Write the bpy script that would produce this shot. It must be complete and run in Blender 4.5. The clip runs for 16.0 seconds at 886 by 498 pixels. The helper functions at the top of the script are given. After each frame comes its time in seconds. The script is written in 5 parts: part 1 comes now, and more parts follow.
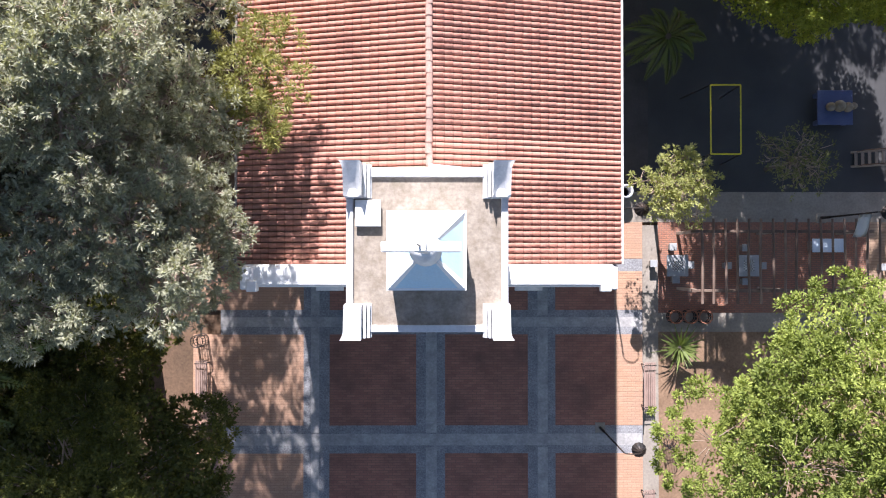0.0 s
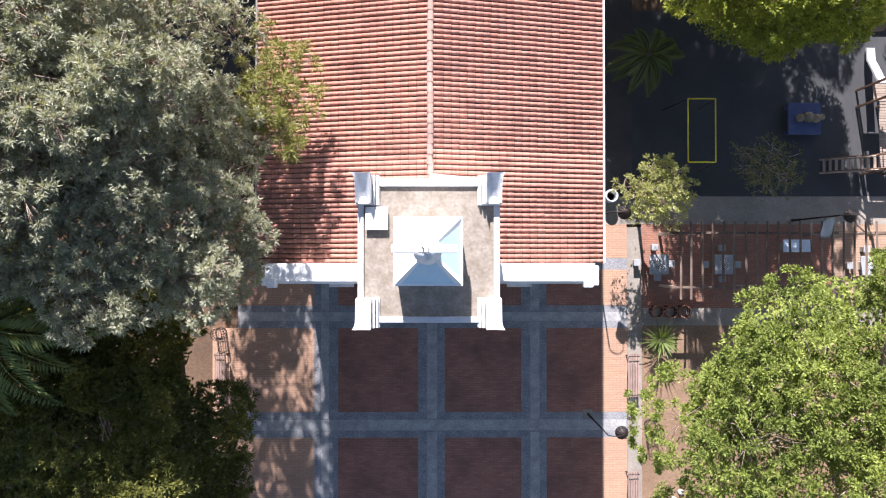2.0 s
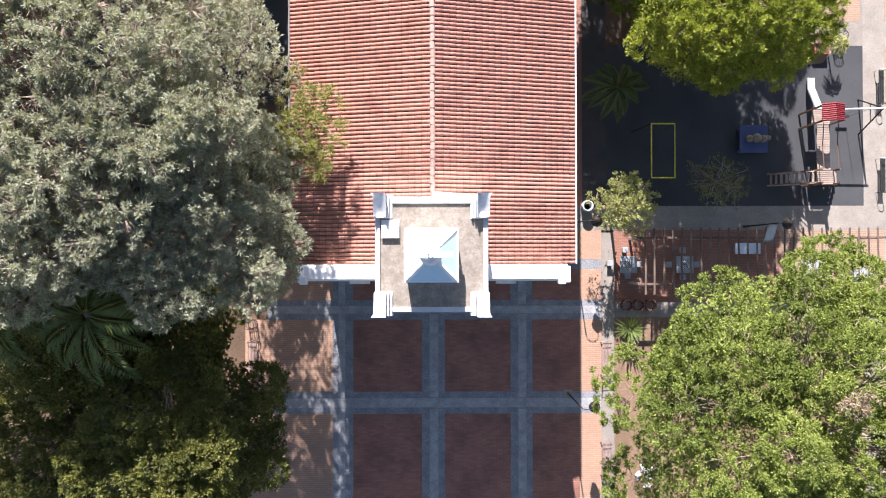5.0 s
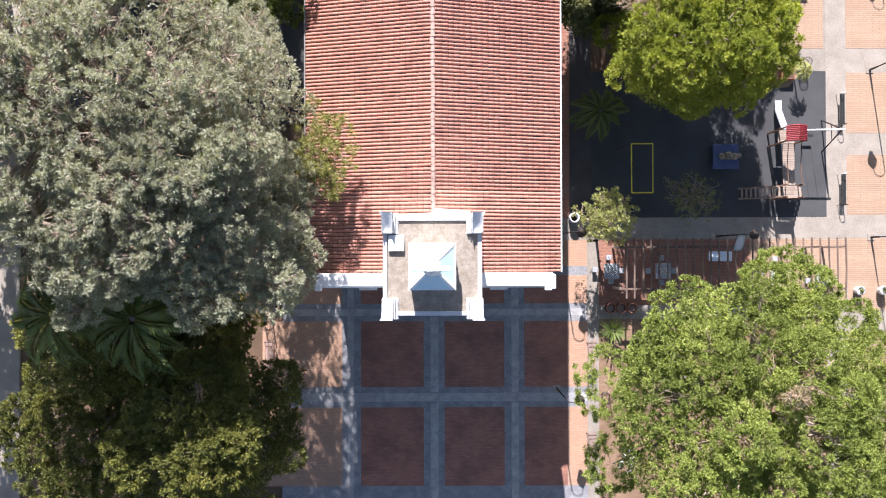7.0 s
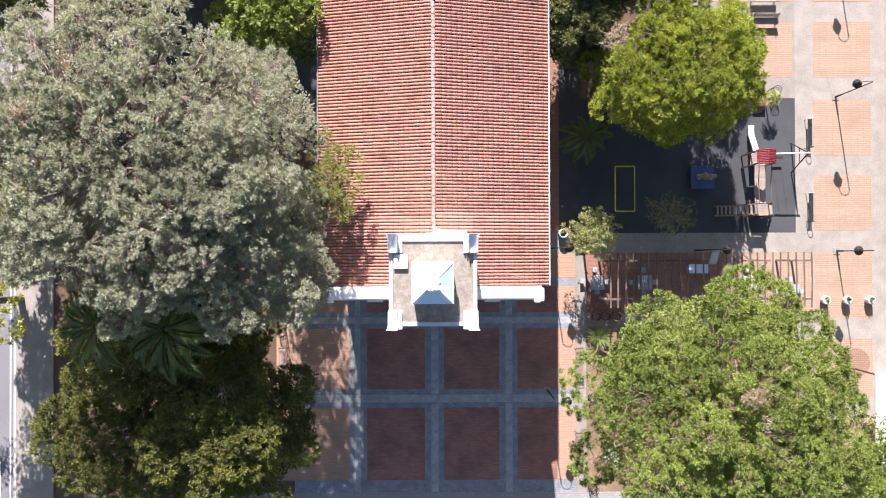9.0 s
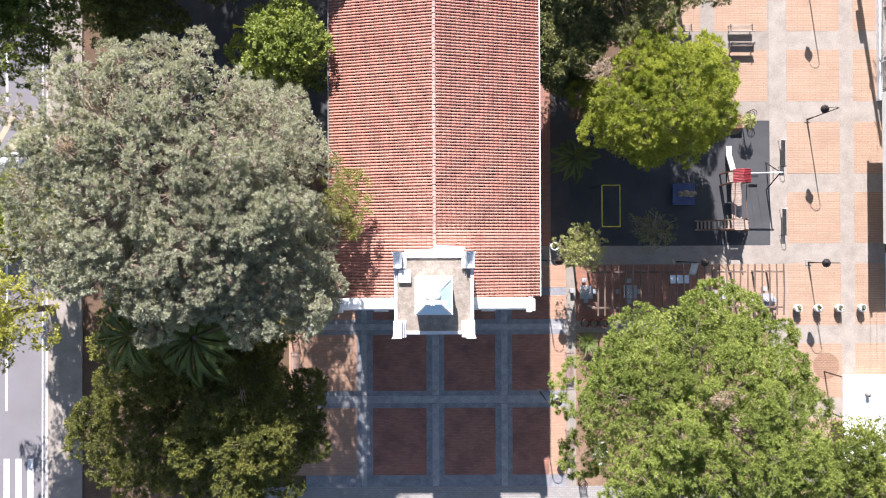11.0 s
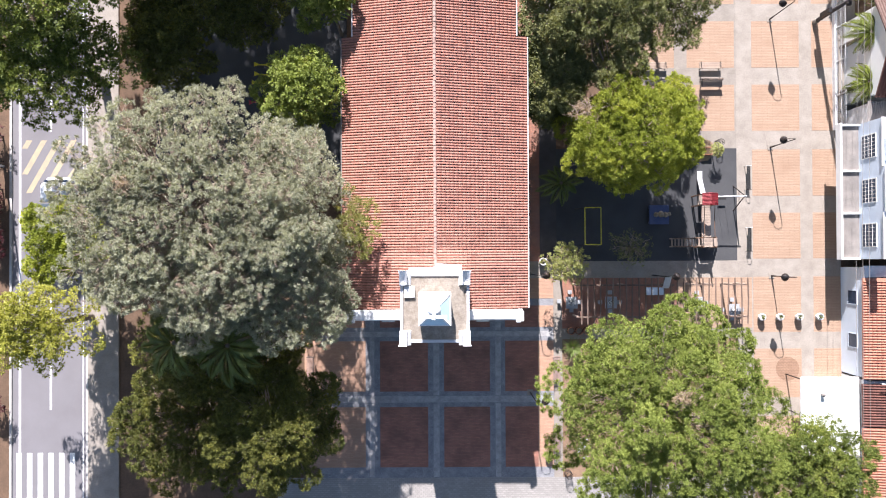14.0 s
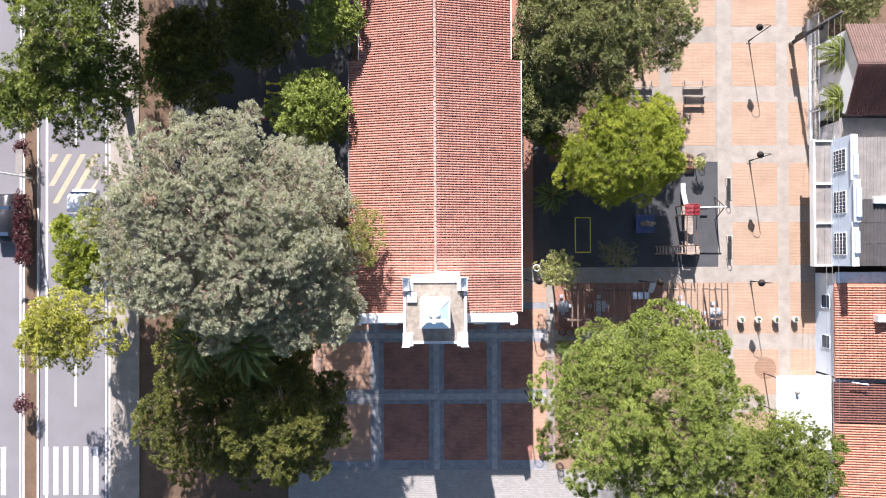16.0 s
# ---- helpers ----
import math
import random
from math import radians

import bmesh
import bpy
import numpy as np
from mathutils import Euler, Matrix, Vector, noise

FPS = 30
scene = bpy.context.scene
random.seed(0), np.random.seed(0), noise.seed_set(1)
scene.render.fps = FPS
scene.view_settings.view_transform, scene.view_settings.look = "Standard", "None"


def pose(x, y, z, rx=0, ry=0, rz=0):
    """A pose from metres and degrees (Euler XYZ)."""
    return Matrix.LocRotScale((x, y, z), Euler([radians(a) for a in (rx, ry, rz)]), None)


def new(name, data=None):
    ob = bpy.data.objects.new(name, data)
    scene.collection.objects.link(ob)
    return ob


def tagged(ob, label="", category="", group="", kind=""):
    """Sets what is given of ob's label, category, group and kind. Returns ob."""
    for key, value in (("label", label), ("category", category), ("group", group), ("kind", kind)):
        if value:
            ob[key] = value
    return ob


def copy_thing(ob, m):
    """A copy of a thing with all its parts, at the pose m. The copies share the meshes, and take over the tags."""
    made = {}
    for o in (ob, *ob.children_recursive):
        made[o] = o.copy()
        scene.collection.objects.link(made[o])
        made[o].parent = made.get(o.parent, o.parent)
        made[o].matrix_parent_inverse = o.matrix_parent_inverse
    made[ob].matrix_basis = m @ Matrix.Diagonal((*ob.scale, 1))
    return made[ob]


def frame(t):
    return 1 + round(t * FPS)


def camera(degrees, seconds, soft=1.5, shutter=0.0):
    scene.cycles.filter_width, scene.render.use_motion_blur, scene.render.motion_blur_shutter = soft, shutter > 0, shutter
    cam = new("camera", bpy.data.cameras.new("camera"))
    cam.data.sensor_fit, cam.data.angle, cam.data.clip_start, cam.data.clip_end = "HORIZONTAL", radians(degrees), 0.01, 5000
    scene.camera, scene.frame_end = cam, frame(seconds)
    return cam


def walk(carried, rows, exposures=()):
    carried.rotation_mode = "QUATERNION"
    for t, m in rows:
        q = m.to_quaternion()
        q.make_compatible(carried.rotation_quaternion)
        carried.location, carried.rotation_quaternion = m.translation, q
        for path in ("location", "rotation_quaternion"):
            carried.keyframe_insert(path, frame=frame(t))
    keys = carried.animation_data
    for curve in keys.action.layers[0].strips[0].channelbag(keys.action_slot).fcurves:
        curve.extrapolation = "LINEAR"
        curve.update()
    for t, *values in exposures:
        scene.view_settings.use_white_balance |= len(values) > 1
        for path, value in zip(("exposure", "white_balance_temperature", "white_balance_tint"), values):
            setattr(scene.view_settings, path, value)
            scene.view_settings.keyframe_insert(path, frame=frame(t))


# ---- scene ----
# camera: a drone that rises while it looks straight down
cam = camera(62.4, 16.0, soft=1.1)
# seconds, x, y, z in metres, small tilts in degrees
ROWS = [
    (0.0, -0.000, -0.000, 35.000, 0.757, -0.326, 0.000),
    (0.5, -0.016, 0.002, 35.671, 0.747, -0.324, -0.003),
    (1.0, -0.006, 0.013, 36.305, 0.732, -0.316, -0.009),
    (1.5, -0.002, -0.006, 37.134, 0.714, -0.309, -0.016),
    (2.0, 0.009, 0.012, 37.925, 0.697, -0.300, -0.026),
    (2.5, 0.006, 0.037, 38.908, 0.679, -0.291, -0.033),
    (3.0, -0.022, 0.035, 39.839, 0.663, -0.283, -0.042),
    (3.5, -0.020, 0.034, 40.950, 0.650, -0.278, -0.050),
    (4.0, -0.022, 0.040, 41.921, 0.640, -0.270, -0.060),
    (6.5, 0.044, 0.523, 47.406, 0.561, -0.225, -0.158),
    (7.0, 0.031, 0.684, 48.355, 0.557, -0.220, -0.160),
    (7.5, 0.037, 0.941, 49.522, 0.555, -0.219, -0.161),
    (8.0, 0.039, 1.151, 50.484, 0.554, -0.214, -0.165),
    (8.5, 0.056, 1.391, 51.585, 0.555, -0.211, -0.168),
    (9.0, 0.060, 1.580, 52.551, 0.555, -0.205, -0.172),
    (9.5, 0.055, 1.803, 53.699, 0.555, -0.202, -0.177),
    (10.0, 0.043, 2.010, 54.620, 0.552, -0.195, -0.187),
    (12.5, 0.137, 3.133, 59.993, 0.538, -0.120, -0.253),
    (13.0, 0.132, 3.316, 60.972, 0.537, -0.115, -0.259),
    (13.5, 0.134, 3.547, 62.109, 0.539, -0.111, -0.261),
    (14.0, 0.137, 3.707, 63.079, 0.542, -0.107, -0.259),
    (14.5, 0.126, 3.882, 64.249, 0.547, -0.105, -0.253),
    (15.0, 0.128, 4.022, 65.227, 0.550, -0.099, -0.246),
    (15.5, 0.148, 4.174, 66.407, 0.556, -0.098, -0.238),
    (16.0, 0.158, 4.290, 67.380, 0.557, -0.098, -0.238),
]
walk(cam, [(t, pose(x, y, z, rx, ry, rz)) for t, x, y, z, rx, ry, rz in ROWS], [(0.0, 1.6, 6350, 15), (16.0, 1.6, 6350, 14)])

# daylight: clear sky, sun in the north at about 33 degrees
SUN_WAY = Vector((0.214, -1.48, -1.0)).normalized()
world = bpy.data.worlds.new("sky")
scene.world = world
world.use_nodes = True
sky = world.node_tree.nodes.new("ShaderNodeTexSky")
sky.sky_type, sky.sun_disc = "NISHITA", False
sky.sun_elevation, sky.sun_rotation = math.asin(-SUN_WAY.z), math.atan2(-SUN_WAY.x, -SUN_WAY.y)
sky_back = world.node_tree.nodes["Background"]
world.node_tree.links.new(sky.outputs[0], sky_back.inputs[0])
sky_back.inputs[1].default_value = 0.06
sun = new("sun", bpy.data.lights.new("sun", "SUN"))
sun.data.energy, sun.data.angle, sun.data.color = 5.0, radians(0.5), (1.0, 0.96, 0.945)
sun.matrix_world = Matrix.Translation((0, 40, 60)) @ SUN_WAY.to_track_quat("-Z", "Y").to_matrix().to_4x4()

# ---- materials ----
def nodes_of(name, rough=0.8, metal=0.0, spec=0.3):
    m = bpy.data.materials.new(name)
    m.use_nodes = True
    b = m.node_tree.nodes["Principled BSDF"]
    b.inputs["Roughness"].default_value, b.inputs["Metallic"].default_value = rough, metal
    b.inputs["Specular IOR Level"].default_value = spec
    return m, m.node_tree.nodes, m.node_tree.links, b


def mixed(nodes, links, fac, a, b, kind="MIX"):
    n = nodes.new("ShaderNodeMix")
    n.data_type, n.blend_type = "RGBA", kind
    for slot, v in ((0, fac), (6, a), (7, b)):
        if isinstance(v, bpy.types.NodeSocket):
            links.new(v, n.inputs[slot])
        elif slot == 0:
            n.inputs[0].default_value = v
        else:
            n.inputs[slot].default_value = (*v, 1)
    return n.outputs[2]


def noisy(nodes, links, where, scale, detail=4.0, low=0.35, high=0.65, rough=0.6):
    n = nodes.new("ShaderNodeTexNoise")
    n.inputs["Scale"].default_value, n.inputs["Detail"].default_value, n.inputs["Roughness"].default_value = scale, detail, rough
    links.new(where, n.inputs["Vector"])
    r = nodes.new("ShaderNodeMapRange")
    r.inputs[1].default_value, r.inputs[2].default_value = low, high
    links.new(n.outputs[0], r.inputs[0])
    return r.outputs[0]


def bumped(nodes, links, shader, height, strength, distance):
    b = nodes.new("ShaderNodeBump")
    b.inputs["Strength"].default_value, b.inputs["Distance"].default_value = strength, distance
    links.new(height, b.inputs["Height"])
    links.new(b.outputs[0], shader.inputs["Normal"])


def place(nodes):
    return nodes.new("ShaderNodeNewGeometry").outputs["Position"]


def surface(name, base, stain, coarse=0.6, fine=14.0, rough=0.8, bump=0.3, metal=0.0, spec=0.3, amount=0.6, grain=0.25, vary=0.0):
    """A worn surface: base colour, stains at a coarse scale, grain at a fine one."""
    m, nodes, links, b = nodes_of(name, rough, metal, spec)
    at = place(nodes)
    big = noisy(nodes, links, at, coarse, 6)
    k = nodes.new("ShaderNodeMath")
    k.operation = "MULTIPLY"
    links.new(big, k.inputs[0])
    k.inputs[1].default_value = amount
    col = mixed(nodes, links, k.outputs[0], base, stain)
    small = noisy(nodes, links, at, fine, 5, 0.2, 0.8)
    dark = mixed(nodes, links, small, (1 - grain,) * 3, (1 + grain * 0.5,) * 3)
    col = mixed(nodes, links, 1.0, col, dark, "MULTIPLY")
    if vary:
        info = nodes.new("ShaderNodeObjectInfo")
        tone = mixed(nodes, links, info.outputs["Random"], (1 - vary,) * 3, (1 + vary,) * 3)
        col = mixed(nodes, links, 1.0, col, tone, "MULTIPLY")
    links.new(col, b.inputs["Base Color"])
    if bump:
        bumped(nodes, links, b, small, bump, 0.01)
    return m


def bricks(name, one, two, mortar, width=0.24, row=0.095, stain=(0.25, 0.18, 0.15), joint=0.016, amount=0.45, turn=0.0):
    """Brick or sett paving, laid in world metres."""
    m, nodes, links, b = nodes_of(name, 0.85)
    at = place(nodes)
    if turn:
        mp = nodes.new("ShaderNodeMapping")
        mp.inputs["Rotation"].default_value[2] = turn
        links.new(at, mp.inputs[0])
        at = mp.outputs[0]
    t = nodes.new("ShaderNodeTexBrick")
    links.new(at, t.inputs["Vector"])
    t.inputs["Color1"].default_value, t.inputs["Color2"].default_value, t.inputs["Mortar"].default_value = (*one, 1), (*two, 1), (*mortar, 1)
    t.inputs["Scale"].default_value, t.inputs["Mortar Size"].default_value, t.inputs["Mortar Smooth"].default_value = 1.0, joint, 0.3
    t.inputs["Brick Width"].default_value, t.inputs["Row Height"].default_value, t.inputs["Bias"].default_value = width, row, 0.0
    big = noisy(nodes, links, at, 0.55, 6, 0.42, 0.75)
    k = nodes.new("ShaderNodeMath")
    k.operation = "MULTIPLY"
    links.new(big, k.inputs[0])
    k.inputs[1].default_value = amount
    col = mixed(nodes, links, k.outputs[0], t.outputs[0], stain)
    small = noisy(nodes, links, at, 22, 4, 0.2, 0.8)
    col = mixed(nodes, links, 1.0, col, mixed(nodes, links, small, (0.8,) * 3, (1.15,) * 3), "MULTIPLY")
    links.new(col, b.inputs["Base Color"])
    inv = nodes.new("ShaderNodeMath")
    inv.operation = "SUBTRACT"
    inv.inputs[0].default_value = 1.0
    links.new(t.outputs["Fac"], inv.inputs[1])
    bumped(nodes, links, b, inv.outputs[0], 0.5, 0.012)
    return m


def foliage(name, dark, light, tip, rough=0.5, through_light=0.35, sheen=0.25):
    """Leaves: each leaf its own tone, light passing through."""
    m, nodes, links, b = nodes_of(name, rough, 0.0, sheen)
    geo = nodes.new("ShaderNodeNewGeometry")
    ramp = nodes.new("ShaderNodeValToRGB")
    e = ramp.color_ramp.elements
    e[0].color, e[1].color = (*dark, 1), (*tip, 1)
    mid = e.new(0.62)
    mid.color = (*light, 1)
    big = noisy(nodes, links, geo.outputs["Position"], 0.45, 3, 0.3, 0.7)
    add = nodes.new("ShaderNodeMath")
    add.operation = "MULTIPLY_ADD"
    links.new(geo.outputs["Random Per Island"], add.inputs[0])
    add.inputs[1].default_value = 0.48
    half = nodes.new("ShaderNodeMath")
    half.operation = "MULTIPLY"
    links.new(big, half.inputs[0])
    half.inputs[1].default_value = 0.52
    links.new(half.outputs[0], add.inputs[2])
    links.new(add.outputs[0], ramp.inputs[0])
    links.new(ramp.outputs[0], b.inputs["Base Color"])
    tr = nodes.new("ShaderNodeBsdfTranslucent")
    links.new(mixed(nodes, links, 1.0, ramp.outputs[0], (1.0, 1.0, 0.45), "MULTIPLY"), tr.inputs[0])
    mx = nodes.new("ShaderNodeMixShader")
    mx.inputs[0].default_value = through_light
    links.new(b.outputs[0], mx.inputs[1])
    links.new(tr.outputs[0], mx.inputs[2])
    links.new(mx.outputs[0], nodes["Material Output"].inputs[0])
    return m


M_SOIL = surface("soil", (0.16, 0.10, 0.065), (0.09, 0.06, 0.04), 0.5, 9, 0.95, 0.6, amount=0.8, grain=0.4)
M_BRICK = bricks("brick_paving", (0.43, 0.265, 0.18), (0.38, 0.225, 0.15), (0.31, 0.195, 0.135), 0.40, 0.12, joint=0.014)
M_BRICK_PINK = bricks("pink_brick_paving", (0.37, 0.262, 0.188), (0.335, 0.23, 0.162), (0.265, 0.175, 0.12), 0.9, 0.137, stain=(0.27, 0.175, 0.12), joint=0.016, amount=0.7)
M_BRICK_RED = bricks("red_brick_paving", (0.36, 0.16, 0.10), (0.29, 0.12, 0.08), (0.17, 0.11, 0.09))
M_BRICK_PATCH = bricks("brown_patch_brick", (0.30, 0.19, 0.13), (0.26, 0.16, 0.105), (0.18, 0.11, 0.075), 0.28, 0.137, stain=(0.22, 0.14, 0.095), joint=0.02)
# darker copy of the brick paving, with the church's shadow in its colour
M_BRICK_SHADED = bricks("shaded_brick_paving", (0.37, 0.17, 0.122), (0.29, 0.128, 0.095), (0.22, 0.12, 0.09), 0.40, 0.12, stain=(0.13, 0.075, 0.06), joint=0.014, amount=0.8)
M_SETT = bricks("pale_setts", (0.33, 0.31, 0.29), (0.27, 0.255, 0.24), (0.24, 0.22, 0.205), 0.34, 0.17, stain=(0.22, 0.205, 0.19), joint=0.02, amount=0.6)
M_EARTH = surface("garden_earth", (0.27, 0.175, 0.115), (0.17, 0.11, 0.07), 0.7, 9, 0.95, 0.6, amount=0.8, grain=0.4)
M_SAND = surface("sandy_earth", (0.33, 0.245, 0.165), (0.26, 0.185, 0.12), 1.2, 12, 0.95, 0.5, grain=0.3)
M_CONCRETE = surface("concrete", (0.31, 0.275, 0.238), (0.20, 0.172, 0.145), 0.9, 9, 0.9, 0.3, vary=0.06)
M_AGGREGATE = surface("exposed_aggregate", (0.29, 0.29, 0.30), (0.18, 0.18, 0.20), 1.6, 13, 0.95, 0.9, amount=0.8, grain=0.6, vary=0.06)
M_BAND = surface("smooth_concrete_band", (0.40, 0.39, 0.385), (0.24, 0.235, 0.24), 1.8, 9, 0.9, 0.3, amount=0.8, grain=0.3)
M_KERB = surface("kerb_stone", (0.50, 0.48, 0.45), (0.33, 0.31, 0.29), 1.2, 25, 0.9, 0.3)
M_ASPHALT = surface("playground_asphalt", (0.054, 0.055, 0.059), (0.082, 0.083, 0.086), 0.35, 50, 0.92, 0.5, grain=0.35)
M_ROAD = surface("road_asphalt", (0.195, 0.185, 0.195), (0.155, 0.145, 0.15), 0.25, 45, 0.92, 0.4, grain=0.2)
M_LINE = surface("white_road_paint", (0.74, 0.74, 0.72), (0.5, 0.5, 0.49), 1.5, 30, 0.7, 0.1)
M_YELLOW_LINE = surface("faded_yellow_road_paint", (0.43, 0.35, 0.23), (0.29, 0.255, 0.205), 1.5, 30, 0.75, 0.1)
M_WHITE = surface("white_limewash", (0.80, 0.80, 0.79), (0.62, 0.62, 0.61), 0.9, 16, 0.85, 0.2, amount=0.45, grain=0.08)
M_WHITE_DIRTY = surface("weathered_white_paint", (0.76, 0.76, 0.76), (0.42, 0.43, 0.45), 2.2, 18, 0.8, 0.25, amount=0.6, grain=0.12)
M_WHITE_GREY = surface("greyed_white_paint", (0.46, 0.47, 0.50), (0.60, 0.60, 0.61), 2.0, 14, 0.85, 0.25, amount=0.6, grain=0.15)
M_BLUE_WALL = surface("pale_blue_wall_paint", (0.60, 0.68, 0.78), (0.50, 0.57, 0.66), 0.7, 14, 0.85, 0.2, amount=0.5, grain=0.1)
M_DECK = surface("screed_deck", (0.225, 0.188, 0.15), (0.43, 0.385, 0.335), 2.6, 9, 0.9, 0.5, amount=0.45, grain=0.35)
M_STEEL = surface("dark_iron", (0.035, 0.035, 0.038), (0.08, 0.05, 0.035), 2.0, 30, 0.55, 0.2, metal=0.6)
M_YELLOW = surface("yellow_enamel", (0.72, 0.62, 0.04), (0.45, 0.40, 0.06), 3.0, 30, 0.45, 0.1, amount=0.4)
M_WOOD = surface("brown_timber", (0.17, 0.095, 0.06), (0.10, 0.06, 0.045), 2.0, 30, 0.75, 0.3, vary=0.15)
M_WOOD_GREY = surface("weathered_timber", (0.38, 0.30, 0.24), (0.26, 0.20, 0.17), 2.0, 30, 0.8, 0.3, vary=0.15)
M_RED = surface("red_sheet_paint", (0.42, 0.05, 0.065), (0.32, 0.06, 0.065), 1.5, 24, 0.5, 0.2)
M_BLUE = surface("blue_paint", (0.07, 0.09, 0.19), (0.11, 0.13, 0.22), 1.2, 20, 0.6, 0.2)
M_FIBRE = surface("fibre_cement", (0.27, 0.245, 0.225), (0.17, 0.155, 0.145), 0.9, 14, 0.9, 0.3, amount=0.8)
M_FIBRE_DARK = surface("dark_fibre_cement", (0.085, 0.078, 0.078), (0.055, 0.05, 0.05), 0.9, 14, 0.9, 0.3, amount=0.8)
M_GLASS = surface("dark_window_glass", (0.025, 0.045, 0.085), (0.045, 0.06, 0.09), 1.0, 10, 0.12, 0.0, spec=0.5)
M_TERRACOTTA = surface("terracotta_pot", (0.36, 0.15, 0.09), (0.25, 0.12, 0.08), 3, 30, 0.85, 0.2)
M_BARK = surface("grey_bark", (0.24, 0.20, 0.165), (0.13, 0.105, 0.085), 2.2, 22, 0.95, 0.8)
M_TWIG = surface("pale_twigs", (0.42, 0.33, 0.26), (0.27, 0.195, 0.15), 1.5, 20, 0.9, 0.2)
M_CARPAINT = surface("white_car_paint", (0.76, 0.77, 0.78), (0.66, 0.67, 0.68), 0.6, 10, 0.3, 0.0, spec=0.5, amount=0.3, grain=0.04)
M_CARBLACK = surface("black_car_paint", (0.02, 0.02, 0.024), (0.03, 0.03, 0.034), 0.6, 10, 0.25, 0.0, spec=0.5, grain=0.04)
M_RUBBER = surface("tyre_rubber", (0.02, 0.02, 0.02), (0.03, 0.03, 0.03), 3, 40, 0.9, 0.1)
M_BLACK = surface("black_paint", (0.02, 0.02, 0.02), (0.035, 0.035, 0.035), 3, 40, 0.7, 0.1)


def tile_clay(name, base, alt, dirt, by_object, course=None):
    """Fired clay roof tiles, each with its own tone, with moss-dark patches; course: middle line, eave and step of the
    overlaps, where settled dirt and the tile mouths' shade are coloured in.
    """
    m, nodes, links, b = nodes_of(name, 0.85)
    geo = nodes.new("ShaderNodeNewGeometry")
    if by_object:
        rnd = nodes.new("ShaderNodeObjectInfo").outputs["Random"]
    else:
        rnd = geo.outputs["Random Per Island"]
    col = mixed(nodes, links, rnd, base, alt)
    at = geo.outputs["Position"]
    patch = noisy(nodes, links, at, 0.8, 6, 0.5, 0.78, 0.7)
    k = nodes.new("ShaderNodeMath")
    k.operation = "MULTIPLY"
    links.new(patch, k.inputs[0])
    k.inputs[1].default_value = 0.75
    col = mixed(nodes, links, k.outputs[0], col, dirt)
    odd = nodes.new("ShaderNodeMapRange")
    odd.inputs[1].default_value, odd.inputs[2].default_value, odd.inputs[4].default_value = 0.9, 1.0, 0.3
    links.new(rnd, odd.inputs[0])
    col = mixed(nodes, links, odd.outputs[0], col, dirt)
    if course:
        split = nodes.new("ShaderNodeSeparateXYZ")
        links.new(at, split.inputs[0])
        u = split.outputs[0]
        for how, arg in (("SUBTRACT", course[0]), ("ABSOLUTE", 0), ("SUBTRACT", course[1]), ("DIVIDE", -course[2]), ("FRACT", 0)):
            k = nodes.new("ShaderNodeMath")
            k.operation = how
            links.new(u, k.inputs[0])
            k.inputs[1].default_value = arg
            u = k.outputs[0]
        # dark stripe just below each mouth: dirt plus the mouth's painted shadow
        band = nodes.new("ShaderNodeMapRange")
        band.inputs[1].default_value, band.inputs[2].default_value, band.inputs[4].default_value = 0.82, 0.97, 0.75
        links.new(u, band.inputs[0])
        grime_shade = noisy(nodes, links, at, 1.4, 6, 0.36, 0.62, 0.8)
        k = nodes.new("ShaderNodeMath")
        k.operation = "MULTIPLY"
        links.new(band.outputs[0], k.inputs[0])
        links.new(grime_shade, k.inputs[1])
        col = mixed(nodes, links, k.outputs[0], col, dirt)
    small = noisy(nodes, links, at, 18, 5, 0.25, 0.75)
    col = mixed(nodes, links, 1.0, col, mixed(nodes, links, small, (0.78,) * 3, (1.14,) * 3), "MULTIPLY")
    links.new(col, b.inputs["Base Color"])
    bumped(nodes, links, b, small, 0.3, 0.008)
    return m


CLAY = ((0.455, 0.205, 0.152), (0.485, 0.242, 0.188), (0.15, 0.07, 0.06))
COURSE = 0.316
NAVE_STEP = (-0.33, 6.92, COURSE * math.cos(math.atan(1.8 / 6.92)))
M_TILE, M_TILE_ONE = tile_clay("clay_tiles", *CLAY, False, NAVE_STEP), tile_clay("clay_tile", *CLAY, True, NAVE_STEP)
# channel clay coloured extra dark, deepening the shade between the barrel rows
M_CHANNEL = tile_clay("shade_dark_channel_tiles", (0.17, 0.06, 0.045), (0.13, 0.05, 0.038), (0.07, 0.04, 0.033), False)
M_TILE_HOUSE = tile_clay("house_clay_tiles", (0.45, 0.19, 0.125), (0.50, 0.235, 0.165), (0.13, 0.06, 0.05), False, (0.0, 34.35, -0.335))
M_RIDGE = tile_clay("ridge_tile", (0.40, 0.275, 0.235), (0.36, 0.225, 0.185), (0.18, 0.13, 0.115), True)
M_TILE_BROWN = tile_clay("brown_clay_tiles", (0.115, 0.07, 0.06), (0.145, 0.095, 0.08), (0.07, 0.05, 0.045), False)
M_TILE_OLD = tile_clay("old_clay_tiles", (0.13, 0.06, 0.05), (0.19, 0.085, 0.065), (0.07, 0.045, 0.04), False)

